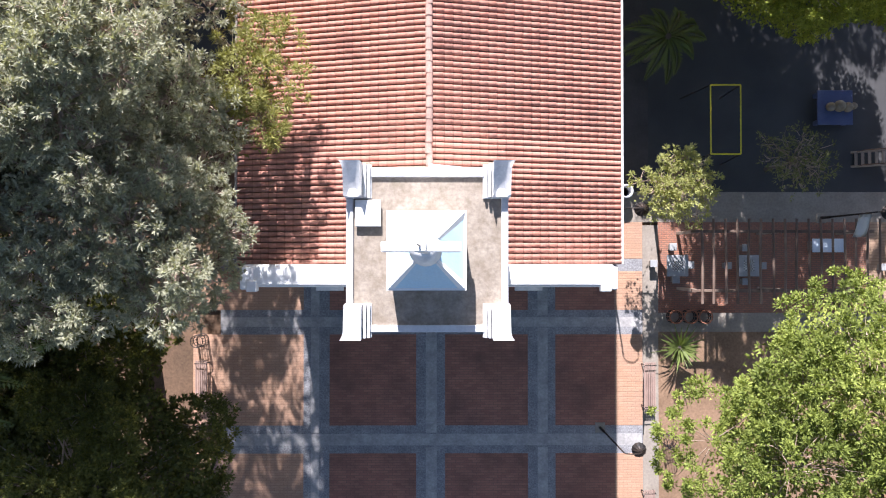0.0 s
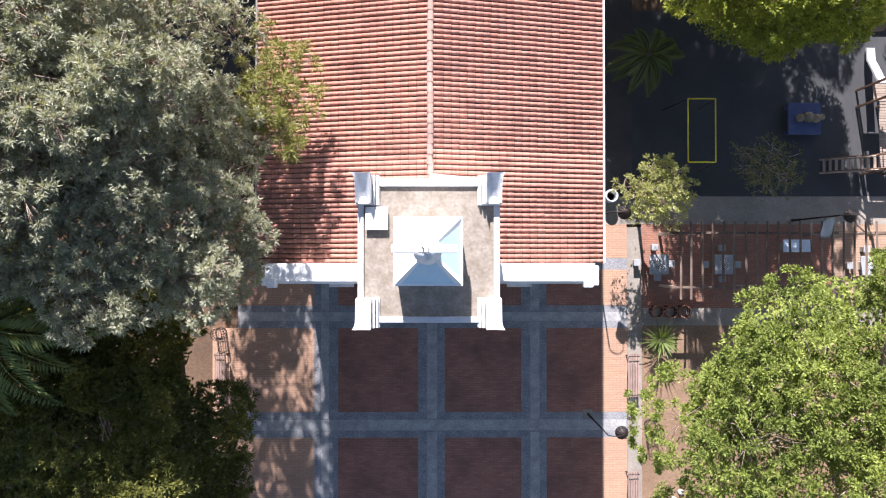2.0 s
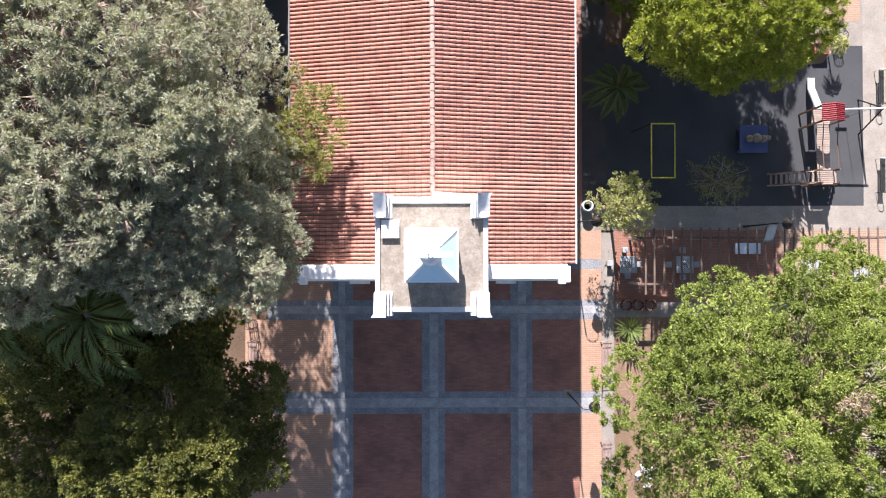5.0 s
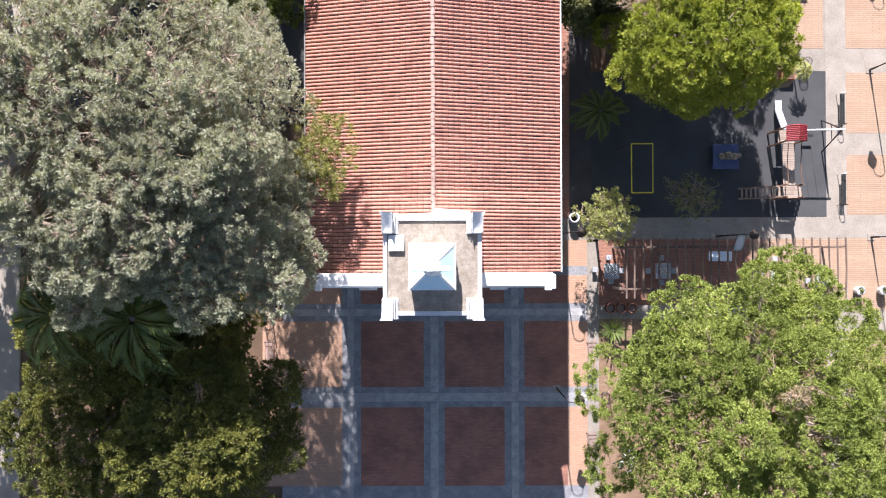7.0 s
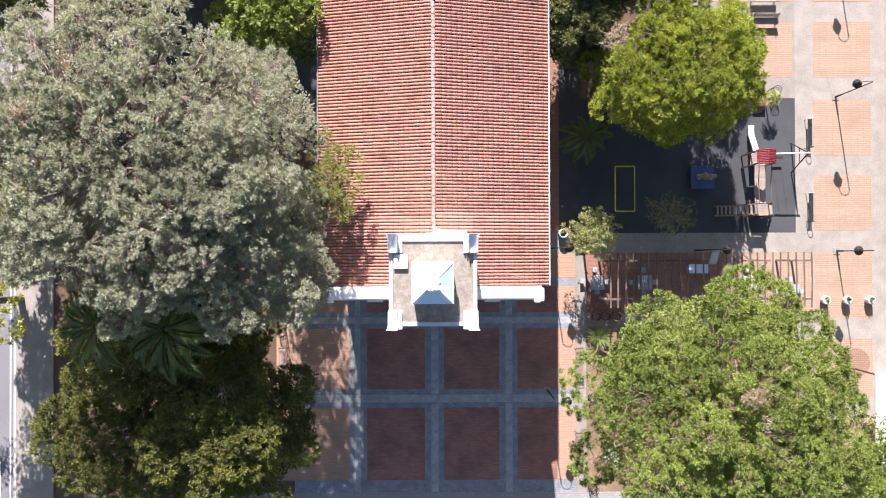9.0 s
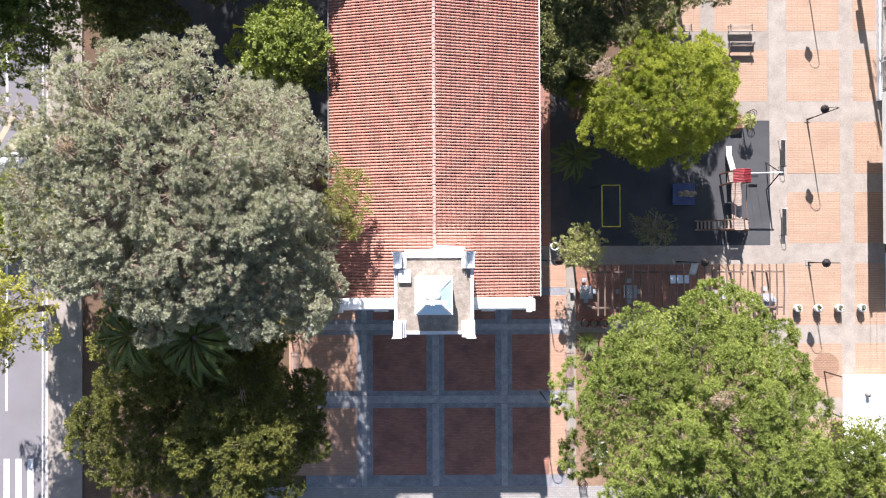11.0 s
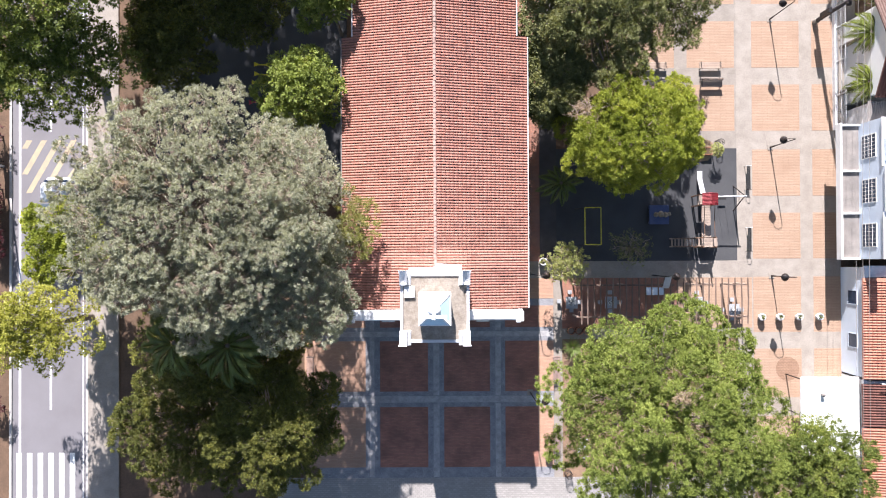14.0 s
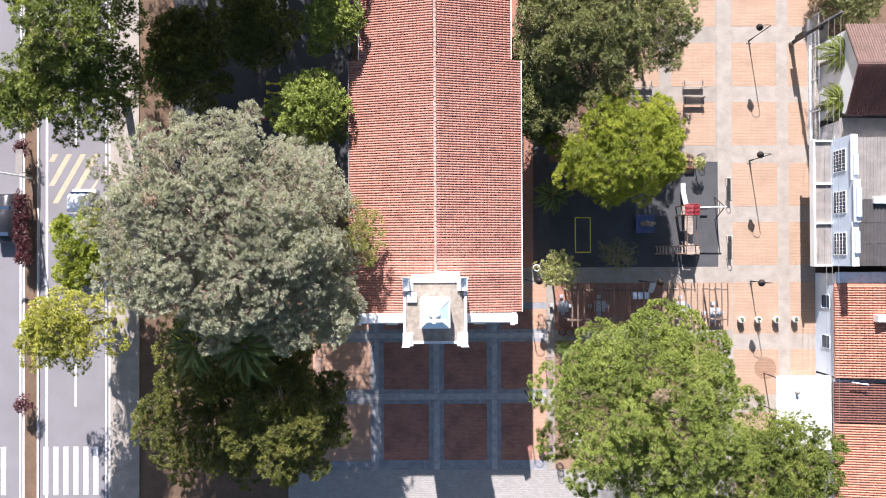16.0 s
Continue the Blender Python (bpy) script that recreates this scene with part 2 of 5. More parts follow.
L_GREY = foliage("grey_green_leaves", (0.135, 0.138, 0.095), (0.385, 0.39, 0.29), (0.54, 0.535, 0.415), 0.5, 0.36, 0.2)
L_LIME = foliage("yellow_green_leaves", (0.10, 0.13, 0.022), (0.31, 0.35, 0.055), (0.56, 0.55, 0.12), 0.5, 0.44, 0.15)
L_FRESH = foliage("fresh_green_leaves", (0.062, 0.086, 0.024), (0.235, 0.285, 0.066), (0.41, 0.44, 0.125), 0.55, 0.33, 0.15)
L_STREET = foliage("street_tree_leaves", (0.045, 0.065, 0.018), (0.165, 0.205, 0.045), (0.42, 0.43, 0.11), 0.5, 0.34, 0.2)
L_DARK = foliage("dark_green_leaves", (0.038, 0.048, 0.014), (0.145, 0.152, 0.038), (0.40, 0.37, 0.085), 0.5, 0.34)
L_OLIVE = foliage("olive_leaves", (0.075, 0.085, 0.035), (0.195, 0.205, 0.08), (0.34, 0.335, 0.15), 0.5, 0.34)
L_EAVE = foliage("olive_yellow_leaves", (0.13, 0.135, 0.045), (0.28, 0.28, 0.09), (0.50, 0.45, 0.13), 0.5, 0.35)
L_PALE = foliage("pale_yellow_leaves", (0.20, 0.22, 0.08), (0.40, 0.41, 0.16), (0.58, 0.56, 0.27), 0.55, 0.4, 0.15)
L_YELLOW = foliage("yellowing_leaves", (0.18, 0.19, 0.035), (0.38, 0.38, 0.07), (0.56, 0.53, 0.15), 0.5, 0.4)
L_PALM = foliage("palm_leaves", (0.05, 0.075, 0.022), (0.14, 0.18, 0.055), (0.29, 0.325, 0.12), 0.4, 0.32)
L_BRIGHT_PALM = foliage("bright_palm_leaves", (0.06, 0.085, 0.014), (0.17, 0.205, 0.035), (0.36, 0.37, 0.085), 0.4, 0.28)
L_PURPLE = foliage("purple_shrub_leaves", (0.045, 0.012, 0.016), (0.085, 0.022, 0.028), (0.14, 0.045, 0.045), 0.5, 0.2)
L_DRY = foliage("dry_leaves", (0.20, 0.14, 0.085), (0.34, 0.255, 0.165), (0.48, 0.39, 0.28), 0.7, 0.25)


# ---- building helpers ----
def linked(name, bm, material, parent=None, smooth=False):
    me = bpy.data.meshes.new(name)
    bm.to_mesh(me)
    bm.free()
    me.materials.append(material)
    if smooth:
        me.polygons.foreach_set("use_smooth", [True] * len(me.polygons))
    ob = new(name, me)
    ob.parent = parent
    return ob


def part(name, bm, material, parent, label="", smooth=False):
    ob = linked(name, bm, material, parent, smooth)
    return tagged(ob, label) if label else ob


def thing(name, x, y, z, label, category, group="", kind="", turn=0.0):
    ob = new(name)
    ob.matrix_basis = pose(x, y, z, 0, 0, turn)
    return tagged(ob, label, category, group, kind)


def setting(name, bm, material, label, category, parent=None, smooth=False):
    return tagged(linked(name, bm, material, parent, smooth), label, category, kind="structure")


def box(x0, x1, y0, y1, z0, z1, bevel=0.0, bm=None):
    bm = bm or bmesh.new()
    v = [bm.verts.new((x, y, z)) for z in (z0, z1) for y in (y0, y1) for x in (x0, x1)]
    made = [bm.faces.new([v[i] for i in f]) for f in ((0, 2, 3, 1), (4, 5, 7, 6), (0, 1, 5, 4), (2, 6, 7, 3), (0, 4, 6, 2), (1, 3, 7, 5))]
    if bevel:
        edges = list({e for f in made for e in f.edges})
        bmesh.ops.bevel(bm, geom=edges, offset=bevel, segments=1, affect="EDGES")
    return bm


def prism(points, z0, z1, bm=None):
    """An upright prism over a plan outline given anticlockwise."""
    bm = bm or bmesh.new()
    low, high = [bm.verts.new((x, y, z0)) for x, y in points], [bm.verts.new((x, y, z1)) for x, y in points]
    bm.faces.new(low[::-1])
    bm.faces.new(high)
    for i in range(len(points)):
        j = (i + 1) % len(points)
        bm.faces.new((low[i], low[j], high[j], high[i]))
    return bm


def tube(points, radii, sides=8, bm=None, caps=True):
    """A tapered tube along points."""
    bm = bm or bmesh.new()
    pts = [Vector(p) for p in points]
    rings = []
    for i, p in enumerate(pts):
        way = (pts[min(i + 1, len(pts) - 1)] - pts[max(i - 1, 0)]).normalized()
        side = way.cross(Vector((0, 0, 1)) if abs(way.z) < 0.9 else Vector((1, 0, 0))).normalized()
        up = side.cross(way)
        r = radii[i] if isinstance(radii, (list, tuple)) else radii
        rings.append([bm.verts.new(p + r * (math.cos(a) * side + math.sin(a) * up)) for a in (2 * math.pi * k / sides for k in range(sides))])
    for a, b in zip(rings, rings[1:]):
        for k in range(sides):
            bm.faces.new((a[k], b[k], b[(k + 1) % sides], a[(k + 1) % sides]))
    if caps:
        bm.faces.new(rings[0])
        bm.faces.new(rings[-1][::-1])
    return bm


def turned(profile, sides=16, bm=None, at=(0, 0, 0)):
    """A turned body from (radius, height) pairs, closed at both ends."""
    bm = bm or bmesh.new()
    rings = [[bm.verts.new((at[0] + r * math.cos(2 * math.pi * k / sides), at[1] + r * math.sin(2 * math.pi * k / sides), at[2] + z)) for k in range(sides)] for r, z in profile]
    for a, b in zip(rings, rings[1:]):
        for k in range(sides):
            bm.faces.new((a[k], a[(k + 1) % sides], b[(k + 1) % sides], b[k]))
    bm.faces.new(rings[0][::-1])
    bm.faces.new(rings[-1])
    return bm


def squares(levels, bm=None, at=(0, 0)):
    """A square stepped body from (half width, height) pairs, bottom to top."""
    bm = bm or bmesh.new()
    rings = [[bm.verts.new((at[0] + h * sx, at[1] + h * sy, z)) for sx, sy in ((-1, -1), (1, -1), (1, 1), (-1, 1))] for h, z in levels]
    for a, b in zip(rings, rings[1:]):
        for k in range(4):
            bm.faces.new((a[k], a[(k + 1) % 4], b[(k + 1) % 4], b[k]))
    bm.faces.new(rings[0][::-1])
    bm.faces.new(rings[-1])
    return bm


def raw_mesh(name, verts, faces, material, parent=None, smooth=False):
    """A mesh from numpy arrays: verts (n, 3), faces (m, 3 or 4)."""
    me = bpy.data.meshes.new(name)
    n, m, k = len(verts), len(faces), faces.shape[1]
    me.vertices.add(n)
    me.vertices.foreach_set("co", verts.astype(np.float32).ravel())
    me.loops.add(m * k)
    me.loops.foreach_set("vertex_index", faces.astype(np.int32).ravel())
    me.polygons.add(m)
    me.polygons.foreach_set("loop_start", np.arange(0, m * k, k, dtype=np.int32))
    me.polygons.foreach_set("loop_total", np.full(m, k, dtype=np.int32))
    me.update(calc_edges=True)
    me.validate()
    me.materials.append(material)
    if smooth:
        me.polygons.foreach_set("use_smooth", [True] * m)
    ob = new(name, me)
    ob.parent = parent
    return ob


def leaf_mesh(name, pos, way, nrm, length, width, material, parent):
    """Folded diamond leaves at pos, pointing along way, facing nrm."""
    way = way / (np.linalg.norm(way, axis=1, keepdims=True) + 1e-9)
    side = np.cross(way, nrm)
    side /= np.linalg.norm(side, axis=1, keepdims=True) + 1e-9
    up = np.cross(side, way)
    n = len(pos)
    l, w = (length * np.random.uniform(0.65, 1.25, (n, 1)), width * np.random.uniform(0.7, 1.25, (n, 1)))
    if length < 0.17:
        v = np.stack([pos + side * w * 0.5, pos + way * l + up * l * 0.1, pos - side * w * 0.5], 1).reshape(-1, 3)
        return raw_mesh(name, v, np.arange(3 * n).reshape(n, 3), material, parent)
    v = np.stack([pos, pos + way * l * 0.45 + side * w * 0.5 + up * w * 0.18, pos + way * l - up * l * 0.12, pos + way * l * 0.45 - side * w * 0.5 + up * w * 0.18], 1).reshape(-1, 3)
    return raw_mesh(name, v, np.arange(4 * n).reshape(n, 4), material, parent)


def unit(n):
    v = np.random.normal(size=(n, 3))
    return v / np.linalg.norm(v, axis=1, keepdims=True)


def tuft_leaves(tip, way, size, leaves):
    """Leaves that burst from each tuft: base points, directions and facings."""
    n = len(tip) * leaves
    u = unit(n) + np.repeat(way, leaves, 0) * 0.55
    u /= np.linalg.norm(u, axis=1, keepdims=True) + 1e-9
    r = np.repeat(size, leaves)[:, None]
    pos = np.repeat(tip, leaves, 0) + u * r * np.random.uniform(0.05, 0.85, (n, 1))
    return pos, u + unit(n) * 0.45, unit(n) * 0.75 + np.array([0.0, 0.15, 0.75]) + u * 0.3


def thin_rods(name, a, b, r, parent):
    """Many tapering three-sided twigs from a to b."""
    n = len(a)
    side = np.cross(b - a, unit(n))
    side /= np.linalg.norm(side, axis=1, keepdims=True) + 1e-9
    third = np.cross(side, b - a)
    third /= np.linalg.norm(third, axis=1, keepdims=True) + 1e-9
    bend = (a + b) * 0.5 + unit(n) * 0.12 * np.linalg.norm(b - a, axis=1, keepdims=True)
    v = np.stack([a + side * r, a - side * r * 0.5 + third * r * 0.87, a - side * r * 0.5 - third * r * 0.87,
                  bend + side * r * 0.7, bend - side * r * 0.35 + third * r * 0.6, bend - side * r * 0.35 - third * r * 0.6, b], 1).reshape(-1, 3)
    i0 = np.arange(n)[:, None] * 7
    f = [i0 + np.array(q) for q in ((0, 1, 4), (0, 4, 3), (1, 2, 5), (1, 5, 4), (2, 0, 3), (2, 3, 5), (3, 4, 6), (4, 5, 6), (5, 3, 6))]
    tagged(raw_mesh(name, v, np.concatenate(f), M_TWIG, parent), kind="stuff")


def crown_parts(root, mid, radius, deep, leaf, boughs, tufts, leaves, length, width, tuft, stretch, ragged, bumpy, under, core, twigs, droop, thin):
    """One crown on a tree: boughs on an uneven dome, each a dome of leaf tufts with dark gaps between; returns the bough centres."""
    k = np.arange(boughs) + 0.5
    rho = np.clip(np.sqrt(k / boughs) + np.random.normal(0, 0.04, boughs), 0.02, 1.0)
    ang = k * 2.399963 + np.random.uniform(0, 6.28) + np.random.normal(0, 0.12, boughs)
    rho = rho * np.random.uniform(1 - ragged, 1 + ragged * 0.35, boughs)
    rb = radius * 1.12 / math.sqrt(boughs) * np.random.uniform(0.72, 1.3, boughs)
    room = np.clip(1 - rb / radius * 0.85, 0.3, 1)
    z = np.sqrt(np.clip(1 - rho**2, 0, 1)) * np.random.uniform(1 - bumpy, 1.0, boughs)
    low = np.random.rand(boughs) < under * rho**3
    z = np.where(low, -np.random.uniform(0.0, 0.5, boughs), z)
    c = np.stack([rho * np.cos(ang) * radius * room, rho * np.sin(ang) * radius * room * stretch, z * (deep - rb * 0.75)], 1) + mid
    # tufts over the upper side and flanks of each bough
    n = boughs * tufts
    j = np.tile(np.arange(tufts) + 0.5, boughs)
    up = 1 - 1.35 * j / tufts + np.random.normal(0, 0.05, n)
    turn = j * 2.399963 + np.repeat(np.random.uniform(0, 6.28, boughs), tufts)
    flatr = np.sqrt(np.clip(1 - up**2, 0, 1))
    d = np.stack([flatr * np.cos(turn), flatr * np.sin(turn), up], 1) + unit(n) * 0.22
    d += np.repeat((c - mid) / radius, tufts, 0) * 0.25
    d /= np.linalg.norm(d, axis=1, keepdims=True)
    tip = np.repeat(c, tufts, 0) + d * (np.repeat(rb, tufts) * np.random.uniform(0.8, 1.1, n))[:, None] * np.array([1, 1, 0.85])
    tip += np.random.normal(size=(n, 3)) * tuft * 0.35
    keep = np.random.rand(n) > thin
    tip, d, hub = tip[keep], d[keep], np.repeat(c, tufts, 0)[keep]
    size = tuft * np.random.uniform(0.6, 1.35, len(tip))
    pos, way, nrm = tuft_leaves(tip, d, size, leaves)
    way[:, 2] -= droop
    leaf_mesh("crown", pos, way, nrm, length, width, leaf, root)
    # sparser leaves inside, in the shade of the outer ones
    big, wide = max(0.15, length * 1.45), max(0.09, width * 1.5)
    inner = int(core * math.pi * radius**2 * stretch * max(1.0, deep / radius * 1.8) / (big * wide * 1.0))
    if inner:
        rad, turn = np.sqrt(np.random.rand(inner)) * 0.78, np.random.uniform(0, 6.2832, inner)
        rise = np.sqrt(1 - rad**2) * np.random.uniform(-0.45, 0.2, inner)
        at = np.stack([rad * np.cos(turn) * radius, rad * np.sin(turn) * radius * stretch, rise * deep], 1) + mid
        leaf_mesh("inner_foliage", at, unit(inner) * np.array([1, 1, 0.4]), unit(inner) * 0.6 + np.array([0, 0, 1.0]), big, wide, leaf, root)
    if twigs:
        pick = np.random.randint(0, len(tip), twigs)
        thin_rods("twig_mass", hub[pick] + (tip[pick] - hub[pick]) * 0.15, tip[pick] + d[pick] * tuft * 0.5, np.random.uniform(0.008, 0.022, (twigs, 1)), root)
        pick = np.random.randint(0, boughs, boughs * 3)
        base = mid + (c[pick] - mid) * np.random.uniform(0.25, 0.6, (len(pick), 1)) + unit(len(pick)) * rb[pick][:, None] * 0.4
        thin_rods("branch_mass", base, c[pick] + unit(len(pick)) * rb[pick][:, None] * 0.7, np.random.uniform(0.02, 0.05, (len(pick), 1)), root)
    return c


def tree(name, x, y, radius, top, label, leaf, boughs=30, tufts=30, leaves=60, length=0.16, width=0.07, tuft=0.3, under=0.4, flat=0.62, base=0.0, ragged=0.2, category="tree", stretch=1.0, bumpy=0.35, core=1.0, twigs=0, droop=0.1, thin=0.0, more=(), dry=()):
    """A tree: tapered trunk, limbs and a crown of leaf tufts. top: height of the crown's top. more: further crowns (dx, dy, radius, top, flat, boughs) on limbs of their own. dry: withered patches (dx, dy, z, radius)."""
    root = thing(name, x, y, base, label, category)
    deep = radius * flat
    mid = np.array([0.0, 0.0, top - deep])
    c = crown_parts(root, mid, radius, deep, leaf, boughs, tufts, leaves, length, width, tuft, stretch, ragged, bumpy, under, core, twigs, droop, thin)
    fork = Vector((0, 0, max(top * 0.28, mid[2] - deep * 0.6)))
    r0 = max(0.06, radius * 0.045)
    part("trunk", tube([(0, 0, -0.1), (0.03 * radius, 0.01 * radius, fork.z * 0.5), fork, Vector(mid)], [r0 * 1.35, r0, r0 * 0.85, r0 * 0.4], 10), M_BARK, root, smooth=True)
    ends = [Vector(c[i]) for i in np.linspace(0, boughs - 1, min(14, boughs)).astype(int)]
    for dx, dy, r, t, fl, nb in more:
        at = np.array([dx, dy, t - r * fl])
        crown_parts(root, at, r, r * fl, leaf, nb, tufts, leaves, length, width, tuft, 1.0, ragged, bumpy, under, core, twigs * nb // boughs, droop, thin)
        ends.append(Vector(at))
    for dx, dy, z, r in dry:
        d = unit(int(34 * r * r) + 6)
        at = np.array([dx, dy, z]) + d * np.array([1.0, 0.8, 0.35]) * r * np.random.uniform(0.2, 1.0, (len(d), 1))
        pos, way, nrm = tuft_leaves(at, d, np.full(len(d), 0.2), 26)
        tagged(leaf_mesh("dry_foliage", pos, way, nrm, 0.13, 0.05, L_DRY, root), "withered pale brown leaves")
        a = np.repeat(at, 3, 0)
        thin_rods("dry_twig_mass", a, a + unit(len(a)) * np.array([0.9, 0.9, 0.4]) * r * 0.8, np.random.uniform(0.01, 0.025, (len(a), 1)), root)
    for end in ends:
        bend = fork.lerp(end, 0.5) + Vector((0, 0, 0.10 * radius))
        part("limb", tube([fork, bend, end], [r0 * 0.5, r0 * 0.3, r0 * 0.10], 6), M_BARK, root, smooth=True)
    return root


def frond_mesh(name, parent, material, length, count, arch, droop, width=0.2, leaflets=30, start=0.0):
    """Feather-shaped palm fronds, each a separate mesh of broad drooping leaflets under the palm."""
    for i in range(count):
        a = start + 2.399963 * i + random.uniform(-0.15, 0.15)
        l = length * random.uniform(0.75, 1.1)
        rise = arch * (0.35 + 1.5 * i / count) * random.uniform(0.8, 1.2)
        t = np.linspace(0.08, 1, leaflets)
        way = np.array([math.cos(a), math.sin(a), 0.0])
        side = np.array([-way[1], way[0], 0.0])
        mid = way * (t * l * (1 - 0.25 * rise))[:, None] + np.array([0, 0, 1.0]) * (rise * t - (rise + droop) * t**2.2)[:, None] * l
        size = np.sin(np.clip(t * 0.86 + 0.12, 0, 1) * math.pi)[:, None]
        out = [side * turn + way * 0.75 + np.array([0, 0, -0.35]) for turn in (1, -1)]
        base = np.concatenate([mid + side * 0.012, mid - side * 0.012])
        aim = np.concatenate([np.repeat(o[None, :], leaflets, 0) for o in out]) + unit(2 * leaflets) * 0.12
        aim = aim / np.linalg.norm(aim, axis=1, keepdims=True)
        reach = np.concatenate([size, size]) * width * l * 1.5 + 0.04
        cross_way = np.cross(aim, np.array([0, 0, 1.0]))
        cross_way /= np.linalg.norm(cross_way, axis=1, keepdims=True)
        w = 0.38 * l / leaflets + 0.008
        n = 2 * leaflets
        v = np.concatenate([base, base + aim * reach * 0.4 + cross_way * w, base + aim * reach, base + aim * reach * 0.4 - cross_way * w])
        k = np.arange(n)
        blades = np.stack([k, n + k, 2 * n + k, 3 * n + k], 1)
        k = np.arange(leaflets - 1)
        rib = np.stack([k, k + 1, leaflets + k + 1, leaflets + k], 1)
        raw_mesh(name, v, np.concatenate([blades, rib]), material, parent)


# ---- ground, street and paving ----
setting("ground", box(-400, 400, -400, 400, -1.0, -0.15), M_SOIL, "bare brown earth reaching far out around the square", "ground")


def slab(name, x0, x1, y0, y1, material, label, category, top=0.0, low=-0.2, parent=None):
    return setting(name, box(x0, x1, y0, y1, low, top, 0.006), material, label, category, parent)


# street on the west side
ROAD_TOP = -0.13
slab("road", -36.9, -30.5, -120, 160, M_ROAD, "grey worn asphalt carriageway along the church garden", "road", ROAD_TOP)
slab("road", -60, -38.4, -120, 160, M_ROAD, "grey asphalt carriageway beyond the planted strip", "road", ROAD_TOP)
slab("kerb", -30.5, -30.32, -120, 160, M_KERB, "pale stone kerb along the pavement", "kerb", 0.015)
slab("kerb", -38.4, -38.2, -120, 160, M_KERB, "pale stone kerb of the planted strip", "kerb", 0.0)
slab("kerb", -37.1, -36.9, -120, 160, M_KERB, "pale stone kerb of the planted strip", "kerb", 0.0)
slab("planted_strip", -38.2, -37.1, -120, 160, M_SOIL, "narrow strip of earth between the carriageways", "soil", -0.03)
slab("pavement", -30.32, -27.7, -120, 160, M_CONCRETE, "grey concrete footway beside the street", "pavement")

lines = new("road_marking")
tagged(lines, "white and faded yellow lines painted on the asphalt", "road marking", kind="structure")
for x0, x1 in ((-36.35, -36.15), (-38.75, -38.6), (-30.85, -30.75)):
    part("edge_line", box(x0, x1, -120, 160, ROAD_TOP - 0.02, ROAD_TOP + 0.004), M_LINE, lines)
for i in range(-8, 12):
    part("dash", box(-33.68, -33.5, 14.6 + 8 * i, 18.6 + 8 * i, ROAD_TOP - 0.02, ROAD_TOP + 0.004), M_LINE, lines)
for i in range(11):
    x = -36.6 + 0.92 * i if i < 7 else -47.2 + 0.92 * (i - 7)
    if i < 6:
        part("zebra_stripe", box(x + 0.05, x + 0.5, -17.5, -13.1, ROAD_TOP - 0.02, ROAD_TOP + 0.005), M_LINE, lines)
    elif i > 6:
        part("zebra_stripe", box(x + 4.0, x + 4.45, -17.5, -13.1, ROAD_TOP - 0.02, ROAD_TOP + 0.005), M_LINE, lines)
for i in range(7):
    a = -36.9 + 1.28 * i - 1.4
    lo, hi = max(a, -36.1), min(a + 2.6, -30.9)
    if hi - lo > 0.3:
        f = lambda x: 9.3 + (x - a) * 1.75
        part("hatch_stripe", prism([(lo, f(lo)), (lo + 0.5, f(lo)), (min(hi + 0.5, -30.9), f(min(hi, -31.4))), (hi, f(min(hi, -31.4)))], ROAD_TOP - 0.02, ROAD_TOP + 0.005), M_YELLOW_LINE, lines)

# church square: brick panels between strips of concrete
slab("pavement", -10.4, 9.75, -15.35, 0.0, M_AGGREGATE, "grey exposed-aggregate concrete grid before the church", "pavement", -0.004)
square = new("brick_pavement")
tagged(square, "worn brick panels, coloured darker red in the church's shadow, framed by grey concrete strips", "pavement", kind="structure")
# panels up to x = 8.4, the church's shadow edge, take the darkened brick
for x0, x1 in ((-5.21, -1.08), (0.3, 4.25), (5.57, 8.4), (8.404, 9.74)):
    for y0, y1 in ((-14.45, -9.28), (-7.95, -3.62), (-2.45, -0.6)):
        part("brick_panel", box(x0, x1, y0, y1, -0.15, 0.006), M_BRICK_SHADED if x1 < 9 else M_BRICK, square)
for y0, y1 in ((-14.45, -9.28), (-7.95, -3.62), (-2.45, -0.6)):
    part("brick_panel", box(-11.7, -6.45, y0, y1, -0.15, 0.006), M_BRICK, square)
# smooth bands in the middle of the strips
for x0, x1 in ((-0.62, -0.1), (4.72, 5.2), (-6.1, -5.7)):
    for y0, y1 in ((-15.3, -9.0), (-8.3, -3.3), (-2.7, -0.6)):
        part("smooth_band", box(x0, x1, y0, y1, -0.15, 0.004), M_BAND, square)
for y0, y1 in ((-8.9, -8.35), (-3.25, -2.8)):
    part("smooth_band", box(-10.4, 9.7, y0, y1, -0.15, 0.003), M_BAND, square)
slab("pavement", -14, 16, -60, -15.35, M_SETT, "pale square stone setts on the forecourt", "pavement", 0.002)
slab("kerb", 9.75, 10.5, -15.35, 1.6, M_CONCRETE, "pale concrete edging walk beside the garden", "kerb", 0.012)
# strip east of the nave
slab("brick_walk", 6.0, 9.75, 0.0, 1.75, M_BRICK, "orange brick walk beside the church", "pavement", 0.004)
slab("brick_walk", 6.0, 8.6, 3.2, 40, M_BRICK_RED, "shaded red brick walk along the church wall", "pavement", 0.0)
# tree shade over this walk is put into its dark colour
slab("pavement", 8.6, 10.05, 3.2, 40, M_FIBRE_DARK, "grey concrete walk along the play area, coloured dark for tree shade", "pavement", 0.004)
slab("pavement", 6.0, 27.0, 1.75, 3.2, M_CONCRETE, "pale concrete cross walk beside the pergola", "pavement", 0.008)
